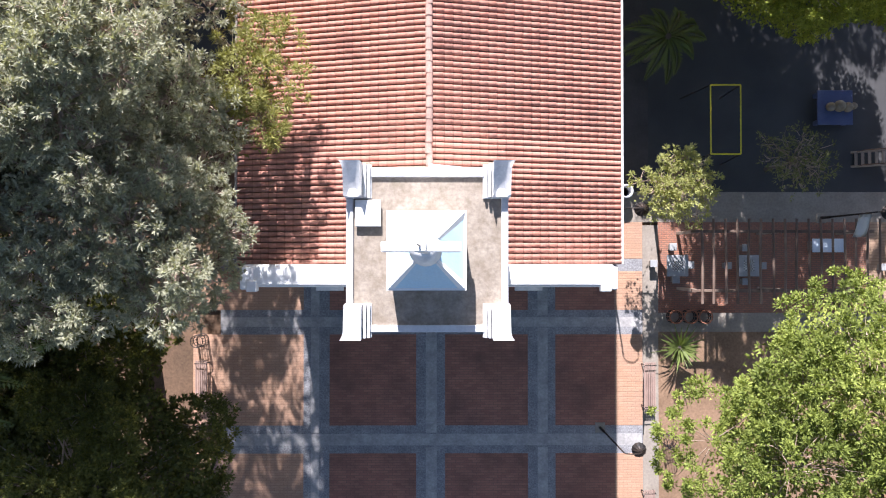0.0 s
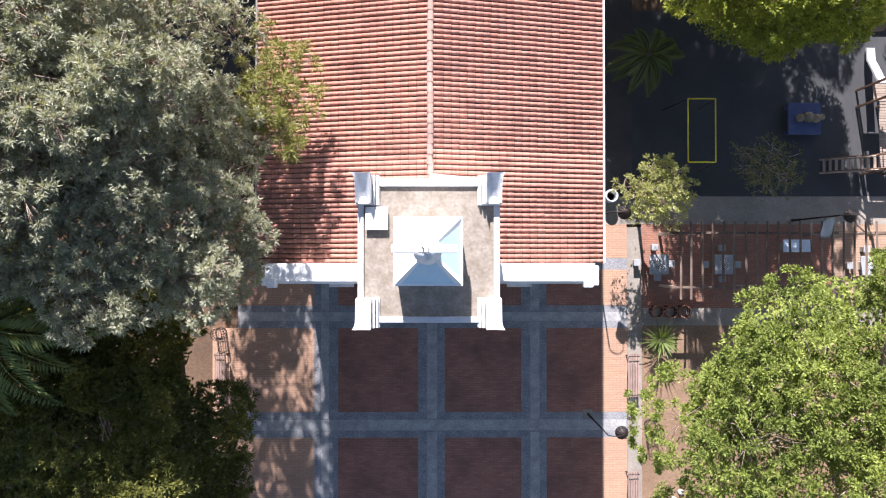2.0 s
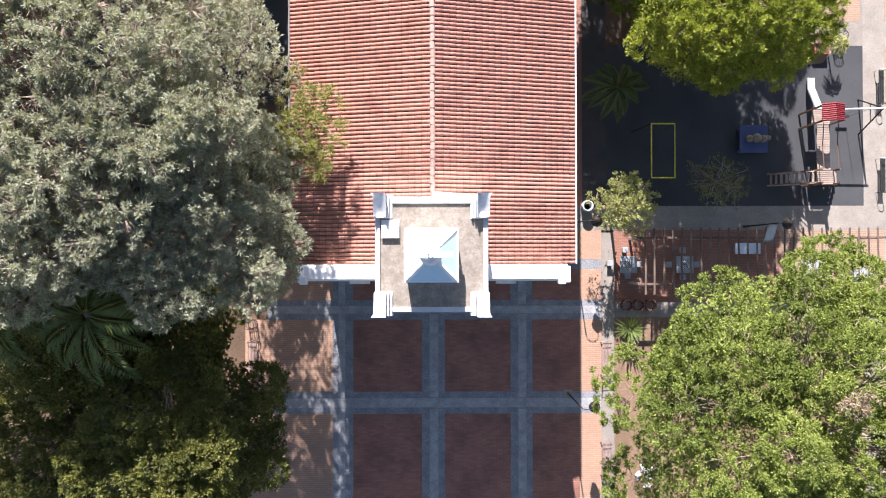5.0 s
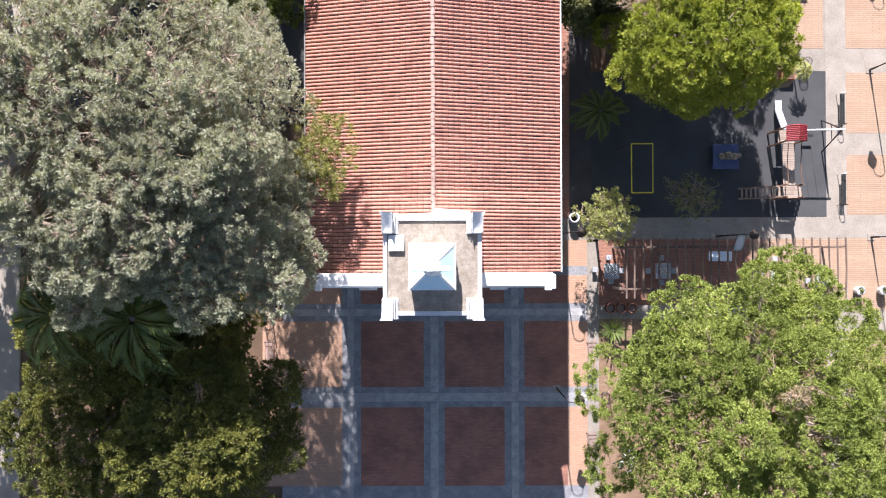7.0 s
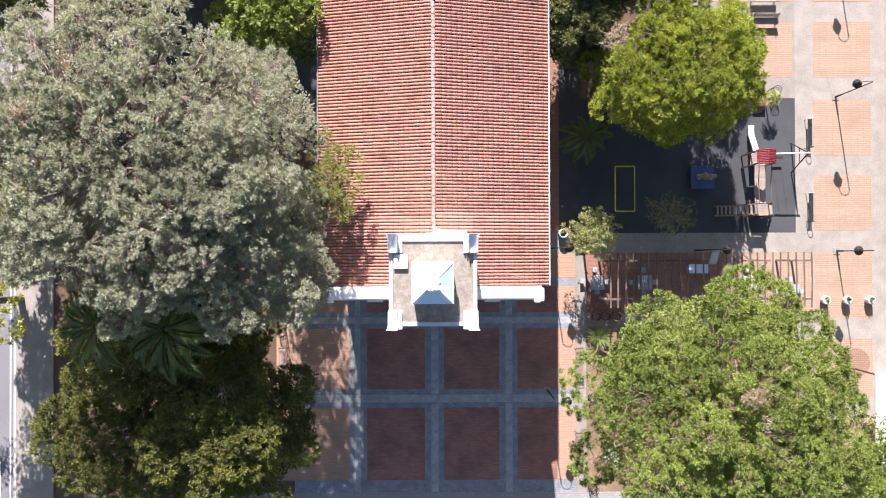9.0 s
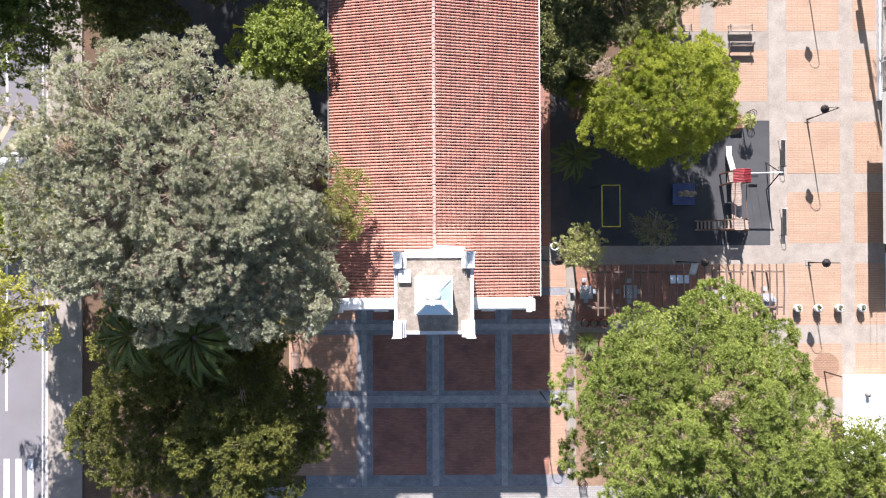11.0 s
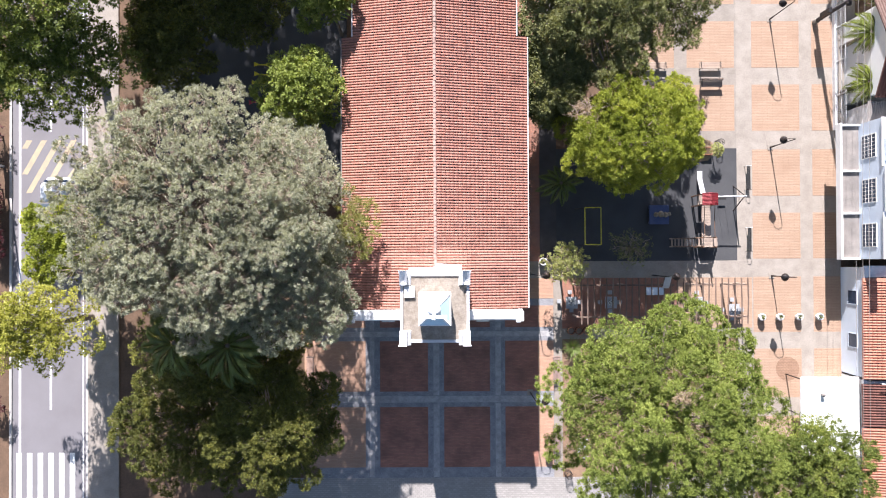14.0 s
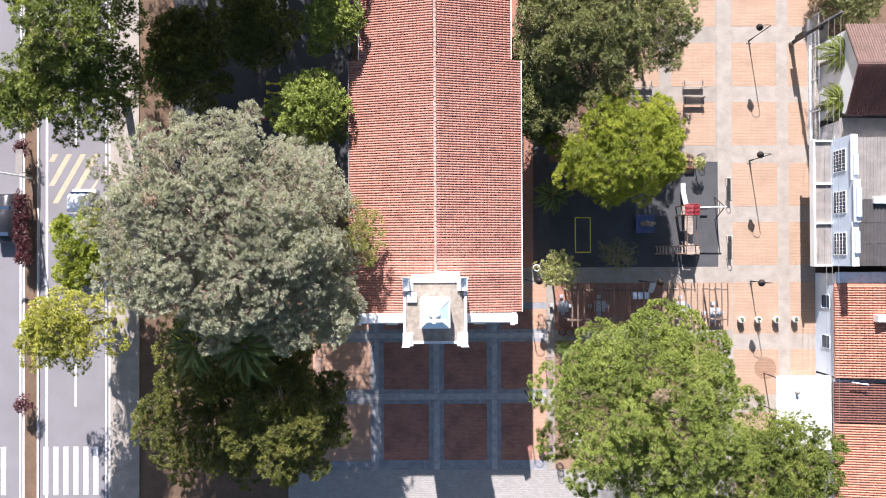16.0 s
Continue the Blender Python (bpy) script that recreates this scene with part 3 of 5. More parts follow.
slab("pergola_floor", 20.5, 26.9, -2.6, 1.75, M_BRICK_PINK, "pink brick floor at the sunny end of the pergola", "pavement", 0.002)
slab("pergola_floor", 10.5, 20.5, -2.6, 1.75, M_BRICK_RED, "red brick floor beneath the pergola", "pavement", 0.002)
slab("pavement", 10.5, 27.0, -3.5, -2.6, M_CONCRETE, "grey concrete walk south of the pergola", "pavement", 0.004)
slab("playground_floor", 10.05, 25.65, 3.2, 12.9, M_ASPHALT, "black rubberised asphalt play floor", "playground", 0.003)
setting("sandy_patch", prism([(21.9, 12.1), (22.4, 11.75), (23.2, 11.85), (23.75, 12.5), (23.6, 13.4), (22.9, 13.75), (22.1, 13.5)], -0.1, 0.012), M_SAND, "sandy trodden earth round the planter", "soil")
slab("garden_bed", 10.5, 26.9, -15.35, -3.5, M_EARTH, "bare brown earth under the big tree", "soil", -0.02)

# east square: pink brick panels in a pale concrete grid
slab("pavement", 25.65, 34.6, -60, 60, M_CONCRETE, "pale concrete grid of the sunlit square", "pavement", 0.0, -0.2)
slab("pavement", 17.5, 25.65, 12.9, 60, M_CONCRETE, "pale concrete grid north of the play area", "pavement", 0.0)
slab("pavement", 16, 25.65, -60, -15.35, M_CONCRETE, "pale concrete paving by the forecourt", "pavement", 0.0)
east = new("brick_pavement")
tagged(east, "pink brick panels in the pale grid of the square", "pavement", kind="structure")
ROWS_EAST = ((-19.6, -15.6), (-14.2, -10.2), (-8.6, -4.4), (-2.98, 1.79), (3.35, 7.31), (8.77, 12.78), (14.4, 18.4), (19.87, 23.9), (25.4, 29.4), (30.9, 34.9))
for y0, y1 in ROWS_EAST:
    for x0, x1 in ((27.0, 31.12), (32.2, 34.55)):
        part("brick_panel", box(x0, x1, y0, y1, -0.12, 0.008, 0.004), M_BRICK_PINK, east)
    if y0 > 13:
        part("brick_panel", box(21.4, 25.5, y0, y1, -0.12, 0.008, 0.004), M_BRICK_PINK, east)
        part("brick_panel", box(16.9, 20.3, y0, y1, -0.12, 0.008, 0.004), M_BRICK_PINK, east)


setting("paving_patch", turned([(1.02, -0.05), (1.02, 0.016)], 28, at=(29.9, -6.15, 0)), M_BRICK_PATCH, "round patch of darker brown brick in the square", "pavement")


# ---- church ----
CX = -0.33                      # middle line
EAVE, RIDGE, HALF = 8.75, 10.55, 6.92
SLOPE = (RIDGE - EAVE) / HALF
NORTH, NOTCH, INSET = 34.0, 20.0, 0.84
church = thing("church", CX, 0, 0, "white church with red clay tile roof and square tower", "church")

# nave walls
for s in (-1, 1):
    part("wall", box(min(s * 6.1, s * 6.45), max(s * 6.1, s * 6.45), -0.75, NOTCH, -0.1, EAVE + 0.02), M_WHITE, church)
    part("wall", box(min(s * 5.3, s * 5.65), max(s * 5.3, s * 5.65), NOTCH, NORTH, -0.1, EAVE + 0.05), M_WHITE, church)
    part("wall", box(min(s * 5.66, s * 6.45), max(s * 5.66, s * 6.45), NOTCH - 0.3, NOTCH, -0.1, EAVE), M_WHITE, church)
part("wall", box(-5.3, 5.3, NORTH - 0.35, NORTH, -0.1, EAVE + 0.3), M_WHITE, church)
# front wall with its parapet and end blocks
part("front_wall", box(-6.45, 6.45, -0.95, -0.4, -0.1, 9.75), M_WHITE, church, "tall white front wall")
part("parapet", box(-6.35, 6.3, -0.97, -0.2, 9.75, 10.05, 0.04), M_WHITE, church)
part("parapet_cap", box(-6.15, 6.12, -0.90, -0.26, 10.05, 10.16, 0.03), M_WHITE, church)
for s in (-1, 1):
    part("ledge", box(min(s * 3.0, s * 3.95), max(s * 3.0, s * 3.95), -1.12, -0.93, 9.2, 9.45, 0.01), M_WHITE_DIRTY, church)
    block = box(s * 6.18 - 0.22, s * 6.18 + 0.22, -1.05, -0.28, 9.7, 10.25, 0.04)
    box(s * 6.0 - 0.17, s * 6.0 + 0.17, -1.12, -0.75, 9.9, 10.32, 0.03, block)
    part("acroterion", block, M_WHITE, church)


def roof_deck(x_edge, y0, y1, side):
    """The boards under the tiles of one slope."""
    bm = bmesh.new()
    z = RIDGE - SLOPE * x_edge
    q = [(0, y0, RIDGE - 0.10), (side * x_edge, y0, z - 0.10), (side * x_edge, y1, z - 0.10), (0, y1, RIDGE - 0.10)]
    v = [bm.verts.new(p) for p in q] + [bm.verts.new((p[0], p[1], p[2] - 0.12)) for p in q]
    for f in ((0, 1, 2, 3), (7, 6, 5, 4), (0, 4, 5, 1), (1, 5, 6, 2), (2, 6, 7, 3), (3, 7, 4, 0)):
        bm.faces.new([v[i] for i in f])
    bmesh.ops.recalc_face_normals(bm, faces=bm.faces)
    return bm


for s in (-1, 1):
    for x_edge, y0, y1 in ((HALF - 0.05, -0.2, NOTCH), (HALF - INSET - 0.05, NOTCH, NORTH)):
        slope = part("roof", roof_deck(x_edge, y0, y1, s), M_WOOD, church)
        if s == 1 and y0 < 0:
            part("gutter", box(HALF - 0.02, HALF + 0.05, -0.2, NOTCH, EAVE - 0.12, EAVE + 0.05, 0.02), M_WHITE, church, "white painted gutter")
        elif s == -1 and y0 < 0:
            part("gutter", box(-HALF - 0.08, -HALF + 0.0, -0.2, NOTCH, EAVE - 0.12, EAVE + 0.02, 0.02), M_FIBRE, church)
        else:
            g = HALF - INSET
            part("gutter", box(min(s * g, s * (g + 0.08)), max(s * g, s * (g + 0.08)), NOTCH, NORTH, EAVE + 0.1, EAVE + 0.24, 0.02), M_WHITE_DIRTY, church)

# clay tiles: rows of barrel covers over channels, laid down each slope
PITCH = 0.198
ARC = 5


def tile_verts(hump=0.062, half=0.082, taper=0.9, length=0.41, wobble=0.0):
    """One barrel tile, its mouth at x = 0 pointing down slope towards +x; y across; returns verts and quads."""
    v, f = [], []
    for x, k, lift in ((0.0, 1.0, 0.016), (-length, taper, 0.0)):
        for i in range(ARC + 1):
            a = math.pi * i / ARC
            v.append((x, -half * k * math.cos(a), lift + hump * k * math.sin(a)))
    for i in range(ARC):
        f.append((i, i + 1, ARC + 2 + i, ARC + 1 + i))
    # thickness of the mouth
    n = len(v)
    for i in range(ARC + 1):
        a = math.pi * i / ARC
        v.append((0.0, -half * 0.78 * math.cos(a), 0.016 + hump * 0.76 * math.sin(a)))
    for i in range(ARC):
        f.append((i + 1, i, n + i, n + i + 1))
    return np.array(v), np.array(f)


TV, TF = tile_verts()
tile_mesh = bpy.data.meshes.new("roof_tile")
tile_mesh.from_pydata([tuple(p) for p in TV], [], [tuple(int(i) for i in q) for q in TF])
tile_mesh.materials.append(M_TILE_ONE)


def slope_matrix(side):
    a = math.atan(SLOPE)
    # local x runs down the slope, y along the ridge
    m = Matrix.Rotation(a, 4, "Y")
    return m if side > 0 else Matrix.Rotation(math.pi, 4, "Z") @ m


tiles_one = []
for side in (1, -1):
    rot = np.array(slope_matrix(side).to_3x3())
    all_v, all_f, count = [], [], 0
    low_v, low_f = [], []
    rows = int((NORTH + 0.15) / PITCH)
    for r in range(rows):
        y = -0.12 + r * PITCH
        edge = HALF if y < NOTCH else HALF - INSET
        run = math.hypot(edge, edge * SLOPE)
        n = int(run / COURSE) + 1
        shift = random.uniform(-0.02, 0.02)
        row_off = random.uniform(-0.005, 0.005)
        top_end = 2.25 / math.cos(math.atan(SLOPE)) if y < 2.6 else 0.02
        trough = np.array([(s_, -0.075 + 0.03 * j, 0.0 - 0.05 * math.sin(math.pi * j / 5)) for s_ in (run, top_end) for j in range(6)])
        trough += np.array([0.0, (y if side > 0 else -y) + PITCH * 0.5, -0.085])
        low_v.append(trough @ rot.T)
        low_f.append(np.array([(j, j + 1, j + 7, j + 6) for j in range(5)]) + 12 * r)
        for c in range(n):
            s = run - c * COURSE
            jig = (random.uniform(-0.010, 0.010) + shift * 0.3, random.uniform(-0.004, 0.004) + row_off, random.uniform(-0.004, 0.005))
            if s - 0.3 < 0.02:
                continue
            # behind the tower the covers stop at its wall
            if y < 2.6 and s * math.cos(math.atan(SLOPE)) < 2.25:
                continue
            base = np.array([s + jig[0], (y if side > 0 else -y) + jig[1], jig[2] - 0.085])
            if 2.7 < y < 4.15:
                tiles_one.append((side, base))
            else:
                all_v.append((TV + base) @ rot.T)
                all_f.append(TF + count)
                count += len(TV)
    v = np.concatenate(all_v) + np.array([0, 0, RIDGE])
    tagged(raw_mesh("roof_tiles", v, np.concatenate(all_f), M_TILE, church), kind="stuff")
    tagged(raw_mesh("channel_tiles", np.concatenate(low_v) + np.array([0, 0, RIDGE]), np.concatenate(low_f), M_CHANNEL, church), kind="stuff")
for side, base in tiles_one[:300]:
    ob = new("roof_tile", tile_mesh)
    ob.parent = church
    ob.matrix_local = Matrix.Translation((0, 0, RIDGE)) @ slope_matrix(side) @ Matrix.Translation(base)
left = tiles_one[300:]
if left:
    v = np.concatenate([(TV + b) @ np.array(slope_matrix(s).to_3x3()).T for s, b in left]) + np.array([0, 0, RIDGE])
    f = np.concatenate([TF + i * len(TV) for i in range(len(left))])
    tagged(raw_mesh("roof_tiles", v, f, M_TILE, church), kind="stuff")

# ridge covers
RV, RF = tile_verts(0.09, 0.125, 0.86, 0.46)
ridge_mesh = bpy.data.meshes.new("ridge_tile")
ridge_mesh.from_pydata([tuple(p) for p in RV], [], [tuple(int(i) for i in q) for q in RF])
ridge_mesh.materials.append(M_RIDGE)
y = 2.75
while y < NORTH - 0.2:
    ob = new("ridge_tile", ridge_mesh)
    ob.parent = church
    ob.matrix_local = pose(random.uniform(-0.015, 0.015), y, RIDGE - 0.035, 0, random.uniform(-1.5, 1.5), -90 + random.uniform(-2, 2))
    y += 0.388

# tower
TX0, TX1, TY0, TY1, TTOP = -2.33, 2.33, -2.11, 2.55, 14.0
tower = church
part("tower_wall", box(TX0 + 0.02, TX1 - 0.02, TY0 + 0.02, TY1 - 0.02, -0.1, 13.62), M_WHITE, church, "plain white tower shaft")
part("tower_deck", box(TX0 + 0.2, TX1 - 0.2, TY0 + 0.2, TY1 - 0.2, 13.62, 13.89), M_DECK, church, "stained brown screed roof deck")
for x0, x1, y0, y1 in ((TX0, TX1, TY1 - 0.2, TY1), (TX0, TX1, TY0, TY0 + 0.2), (TX0, TX0 + 0.2, TY0 + 0.2, TY1 - 0.2), (TX1 - 0.2, TX1, TY0 + 0.2, TY1 - 0.2)):
    part("tower_parapet", box(x0, x1, y0, y1, 13.3, TTOP, 0.015), M_WHITE_GREY, church)
# cornice ledge on the north side above the ridge
part("cornice", box(TX0 - 0.06, TX1 + 0.06, TY1 - 0.02, TY1 + 0.12, 13.35, 13.55, 0.02), M_WHITE, church)
for sx in (-1, 1):
    for sy, yc in ((1, TY1 - 0.40), (-1, TY0 + 0.40)):
        pin = bmesh.new()
        for inner, low, top, y_half in ((1.60, 13.3, 13.96, 0.42), (1.64, 13.96, 14.10, 0.41), (1.745, 13.96, 14.20, 0.40), (1.845, 13.96, 14.28, 0.40)):
            outer = 2.37 if inner in (1.60, 1.845) else inner + 0.075
            box(min(sx * inner, sx * outer), max(sx * inner, sx * outer), yc - y_half if sy > 0 else yc - 0.56, yc + 0.56 if sy > 0 else yc + y_half, max(low, 13.86), top, 0.012, pin)
        # a concave shell that climbs to the outer edge, with flared horns
        n_u, n_v = 8, 10
        grid = []
        for j in range(n_v + 1):
            v_ = j / n_v
            half = 0.25
            grid.append([pin.verts.new((sx * 2.11 + half * (2 * i / n_u - 1) + sx * 0.09 * max(0.0, (v_ - 0.75) / 0.25) ** 2 * max(0.0, sx * (2 * i / n_u - 1)), yc + sy * (-0.36 + 0.94 * v_), 14.2 + (0.55 if sy > 0 else 0.30) * v_**1.3 + (0.30 if sy > 0 else 0.14) * (1 - v_ * 0.8) * abs(2 * i / n_u - 1) ** 3)) for i in range(n_u + 1)])
        base_low = [[pin.verts.new((g.co.x, g.co.y, 14.16)) for g in row] for row in grid]
        for j in range(n_v):
            for i in range(n_u):
                pin.faces.new((grid[j][i], grid[j][i + 1], grid[j + 1][i + 1], grid[j + 1][i]))
            pin.faces.new((grid[j][0], grid[j + 1][0], base_low[j + 1][0], base_low[j][0]))
            pin.faces.new((grid[j][n_u], base_low[j][n_u], base_low[j + 1][n_u], grid[j + 1][n_u]))
        for i in range(n_u):
            pin.faces.new((grid[0][i], base_low[0][i], base_low[0][i + 1], grid[0][i + 1]))
            pin.faces.new((grid[n_v][i], grid[n_v][i + 1], base_low[n_v][i + 1], base_low[n_v][i]))
        bmesh.ops.delete(pin, geom=[v for v in pin.verts if not v.link_faces], context="VERTS")
        bmesh.ops.recalc_face_normals(pin, faces=pin.faces)
        part("pinnacle", pin, M_WHITE_DIRTY, church, "stepped white corner pinnacle with flared cap")
# mortar flashing where the tiles meet the tower
for s_, depth in ((-1, 0.38), (1, 0.62)):
    fl = bmesh.new()
    q = [(0, 2.5, RIDGE + 0.12), (s_ * 1.9, 2.5, RIDGE + 0.12 - SLOPE * 1.9), (s_ * 1.9, 2.55 + depth * 0.8, RIDGE + 0.09 - SLOPE * 1.9), (0, 2.55 + depth, RIDGE + 0.09)]
    w = [fl.verts.new(c) for c in q] + [fl.verts.new((c[0], c[1], c[2] - 0.16)) for c in q]
    for f in ((0, 1, 2, 3), (7, 6, 5, 4), (0, 4, 5, 1), (1, 5, 6, 2), (2, 6, 7, 3), (3, 7, 4, 0)):
        fl.faces.new([w[i] for i in f])
    bmesh.ops.recalc_face_normals(fl, faces=fl.faces)
    part("flashing", fl, M_WHITE_DIRTY, church, "rough white mortar flashing")
# cupola
CYM = 0.22
part("cupola_body", squares([(1.1, 13.78), (1.1, 13.88), (1.02, 13.92), (1.02, 15.15)], at=(0, CYM)), M_WHITE, church)
part("cupola_slab", squares([(1.07, 15.15), (1.07, 15.45)], at=(0, CYM)), M_WHITE, church)
part("cupola_roof", squares([(1.0, 15.45), (0.32, 16.15), (0.31, 16.22)], at=(0, CYM)), surface("pale_blue_paint", (0.42, 0.60, 0.72), (0.50, 0.64, 0.72), 2.0, 18, 0.7, 0.2, grain=0.1), church, "pale blue pyramid roof")
for sx in (-1, 1):
    for sy in (-1, 1):
        part("hip_rib", tube([(sx * 0.97, CYM + sy * 0.97, 15.40), (sx * 0.28, CYM + sy * 0.28, 16.12)], [0.12, 0.085], 4), M_WHITE, church)
part("orb", turned([(0.22, 16.1), (0.36, 16.25), (0.42, 16.6), (0.40, 16.95), (0.28, 17.25), (0.14, 17.4)], 20, at=(0, CYM, 0)), M_WHITE_DIRTY, church, smooth=True)
cross = box(-0.10, 0.10, CYM - 0.10, CYM + 0.10, 17.3, 22.3, 0.02)
part("cross", box(-0.75, 0.75, CYM - 0.10, CYM + 0.10, 21.2, 21.4, 0.02, cross), M_WHITE, church, "plain white cross")
part("lightning_rod", tube([(0.0, CYM, 22.2), (-0.03, CYM + 0.02, 23.0)], [0.02, 0.01], 6), M_STEEL, church)

# things on the tower's deck
hatch = thing("roof_hatch", CX - 1.70, 1.30, 13.89, "weathered white box hatch on the tower deck", "hatch")
part("box_body", box(-0.34, 0.34, -0.34, 0.34, 0.0, 0.14), M_WHITE_DIRTY, hatch)
part("lid", box(-0.37, 0.37, -0.38, 0.38, 0.14, 0.19, 0.015), M_WHITE_DIRTY, hatch)
rung = thing("wall_rung", CX + 0.1, 1.28, 13.89, "bent white steel rung beside the cupola", "rung")
part("bar", tube([(-0.2, 0, 0.0), (-0.2, 0.0, 0.6), (0.2, 0.0, 0.6), (0.2, 0, 0.0)], 0.025, 6), M_WHITE, rung)


# ---- trees ----
tree("broad_tree", -15.8, 6.6, 9.6, 20.2, "huge spreading tree with fine grey-green leaves beside the church", L_GREY, 140, 33, 68, 0.128, 0.048, 0.21, flat=0.36, under=0.6, bumpy=0.28, ragged=0.2, core=0.55, twigs=5500, stretch=0.88, thin=0.16, more=((5.6, 2.9, 3.9, 14.6, 0.9, 18), (5.4, -1.9, 3.7, 18.6, 0.5, 22), (5.9, -5.6, 4.3, 16.8, 0.4, 32), (0.7, -4.5, 4.3, 17.4, 0.4, 28), (7.3, -2.4, 2.9, 14.4, 0.8, 14), (8.0, -6.2, 2.6, 14.8, 0.7, 12), (4.8, 4.8, 2.8, 11.4, 0.8, 11)), dry=((2.3, -3.7, 18.6, 0.7), (2.6, -6.2, 17.2, 0.6), (-3.0, 1.5, 20.0, 0.5)))
tree("small_tree", -5.95, 5.7, 2.0, 12.4, "slender tree with yellow-green leaves over the tiled eave", L_EAVE, 15, 18, 70, 0.15, 0.038, 0.3, ragged=0.5, flat=0.7, stretch=1.6, core=0.1, twigs=160, thin=0.3)
tree("dark_tree", -19.8, -9.2, 6.4, 8.8, "low dark green tree with yellowing leaf tips by the street garden", L_DARK, 34, 34, 60, 0.15, 0.075, 0.28, ragged=0.3, twigs=200)
tree("dark_tree", -12.3, -8.5, 5.4, 14.0, "dark green tree with yellowing leaf tips by the street garden", L_DARK, 46, 36, 70, 0.13, 0.07, 0.26, flat=0.9, bumpy=0.3, under=0.7, core=2.5, twigs=300, more=((-1.2, 5.2, 3.8, 9.8, 0.7, 16),))
tree("bright_tree", 15.4, -7.3, 8.5, 18.5, "big round tree with bright yellow-green leaves beside the square", L_FRESH, 42, 86, 100, 0.095, 0.06, 0.26, flat=0.72, under=0.8, bumpy=0.4, ragged=0.06, core=1.6, twigs=300, dry=((-0.3, 2.2, 17.7, 0.65), (-2.8, 0.6, 17.0, 0.45)))
tree("round_tree", 27.0, -13.2, 6.2, 11.5, "bluish green tree beyond the big bright one", L_STREET, 30, 48, 70, 0.15, 0.065, 0.3, twigs=150, ragged=0.25)
tree("lime_tree", 14.3, 12.7, 5.6, 12.3, "rounded tree with bright lime-green leaves shading the play area", L_LIME, 30, 48, 90, 0.12, 0.06, 0.27, bumpy=0.3, flat=0.85, stretch=0.88, ragged=0.16, core=2.6, twigs=260, thin=0.1, more=((3.6, -0.7, 2.8, 7.6, 0.9, 9), (3.7, 2.3, 2.6, 8.6, 1.0, 9)), dry=((-3.6, 1.5, 9.8, 1.2),))
tree("olive_tree", 11.2, 22.6, 6.5, 12.4, "tall dull olive-green tree behind the play area", L_OLIVE, 44, 40, 56, 0.165, 0.08, 0.3, ragged=0.25, under=0.7, core=3.5, twigs=300, stretch=1.2)
tree("olive_tree", 18.2, 23.6, 3.9, 8.4, "dull green tree with pale bare limbs showing", L_OLIVE, 22, 30, 46, 0.16, 0.08, 0.3, ragged=0.3, stretch=1.2, under=0.4, core=1.2, twigs=500, thin=0.2)
tree("olive_tree", 8.7, 17.4, 3.0, 9.6, "narrow dull green tree by the church eave", L_OLIVE, 22, 30, 50, 0.16, 0.08, 0.28, twigs=80, ragged=0.3, flat=1.2, stretch=1.6, core=3.0)
tree("leafy_tree", -10.1, 16.3, 3.7, 11.5, "compact tree with broad fresh green leaves beside the nave", L_FRESH, 15, 32, 36, 0.22, 0.10, 0.26, flat=0.9, ragged=0.35, bumpy=0.5, core=1.0, twigs=40)
tree("leafy_tree", -8.4, 22.8, 2.6, 11.8, "compact tree with broad fresh green leaves beside the nave", L_FRESH, 10, 28, 36, 0.22, 0.10, 0.26, flat=0.9, ragged=0.35, bumpy=0.5, core=1.0, twigs=40)
tree("shade_tree", -20.8, 19.6, 3.6, 8.6, "dark leafy tree in the shade of the church garden", L_DARK, 20, 24, 36, 0.24, 0.11, 0.3, twigs=80, ragged=0.35)
tree("shade_tree", -15.4, 23.4, 4.0, 8.5, "dark leafy tree in the shade of the church garden", L_DARK, 20, 24, 36, 0.24, 0.11, 0.3, twigs=80, ragged=0.35)
tree("dark_tree", -18.0, -3.0, 5.2, 11.0, "low dark green tree in the shade of the huge one", L_DARK, 26, 28, 44, 0.16, 0.085, 0.3, core=1.4, twigs=60, ragged=0.3)
tree("garden_shrub", 36.8, 27.0, 3.2, 4.2, "dull green garden shrub behind the fence", L_OLIVE, 16, 20, 34, 0.19, 0.09, 0.28, category="shrub", ragged=0.35)
tree("garden_shrub", 34.9, 27.5, 1.9, 2.6, "dry brownish garden shrub behind the fence", L_DRY, 10, 16, 30, 0.19, 0.08, 0.25, category="shrub", ragged=0.35)
tree("shade_shrub", -21.4, 22.5, 3.6, 7.5, "dark leafy shrub mass beside the footway", L_DARK, 18, 20, 34, 0.26, 0.12, 0.3, twigs=80, ragged=0.4)
# trees north of the view, added only to throw shade over the garden
for x, y, r, top in ((-14.5, 33.0, 8.0, 18.5), (-22.0, 33.5, 8.0, 19.0), (-7.0, 46.0, 9.5, 19.0), (-20.0, 45.0, 9.5, 20.0)):
    tree("shade_tree", x, y, r, top, "dense dark tree out of view, added to shade the church garden", L_DARK, 40, 26, 20, 0.36, 0.17, 0.42, twigs=80)
tree("street_tree", -28.9, 18.7, 6.8, 11.4, "street tree with mixed green and yellow leaves over the road", L_STREET, 42, 26, 36, 0.22, 0.10, 0.33, under=0.4, ragged=0.32, core=0.8, twigs=500, flat=0.42, thin=0.08, stretch=0.75, more=((1.2, 5.6, 6.0, 14.0, 0.35, 32), (-5.2, -1.9, 3.0, 10.2, 0.5, 12)), dry=((1.3, 2.4, 12.6, 1.2),))
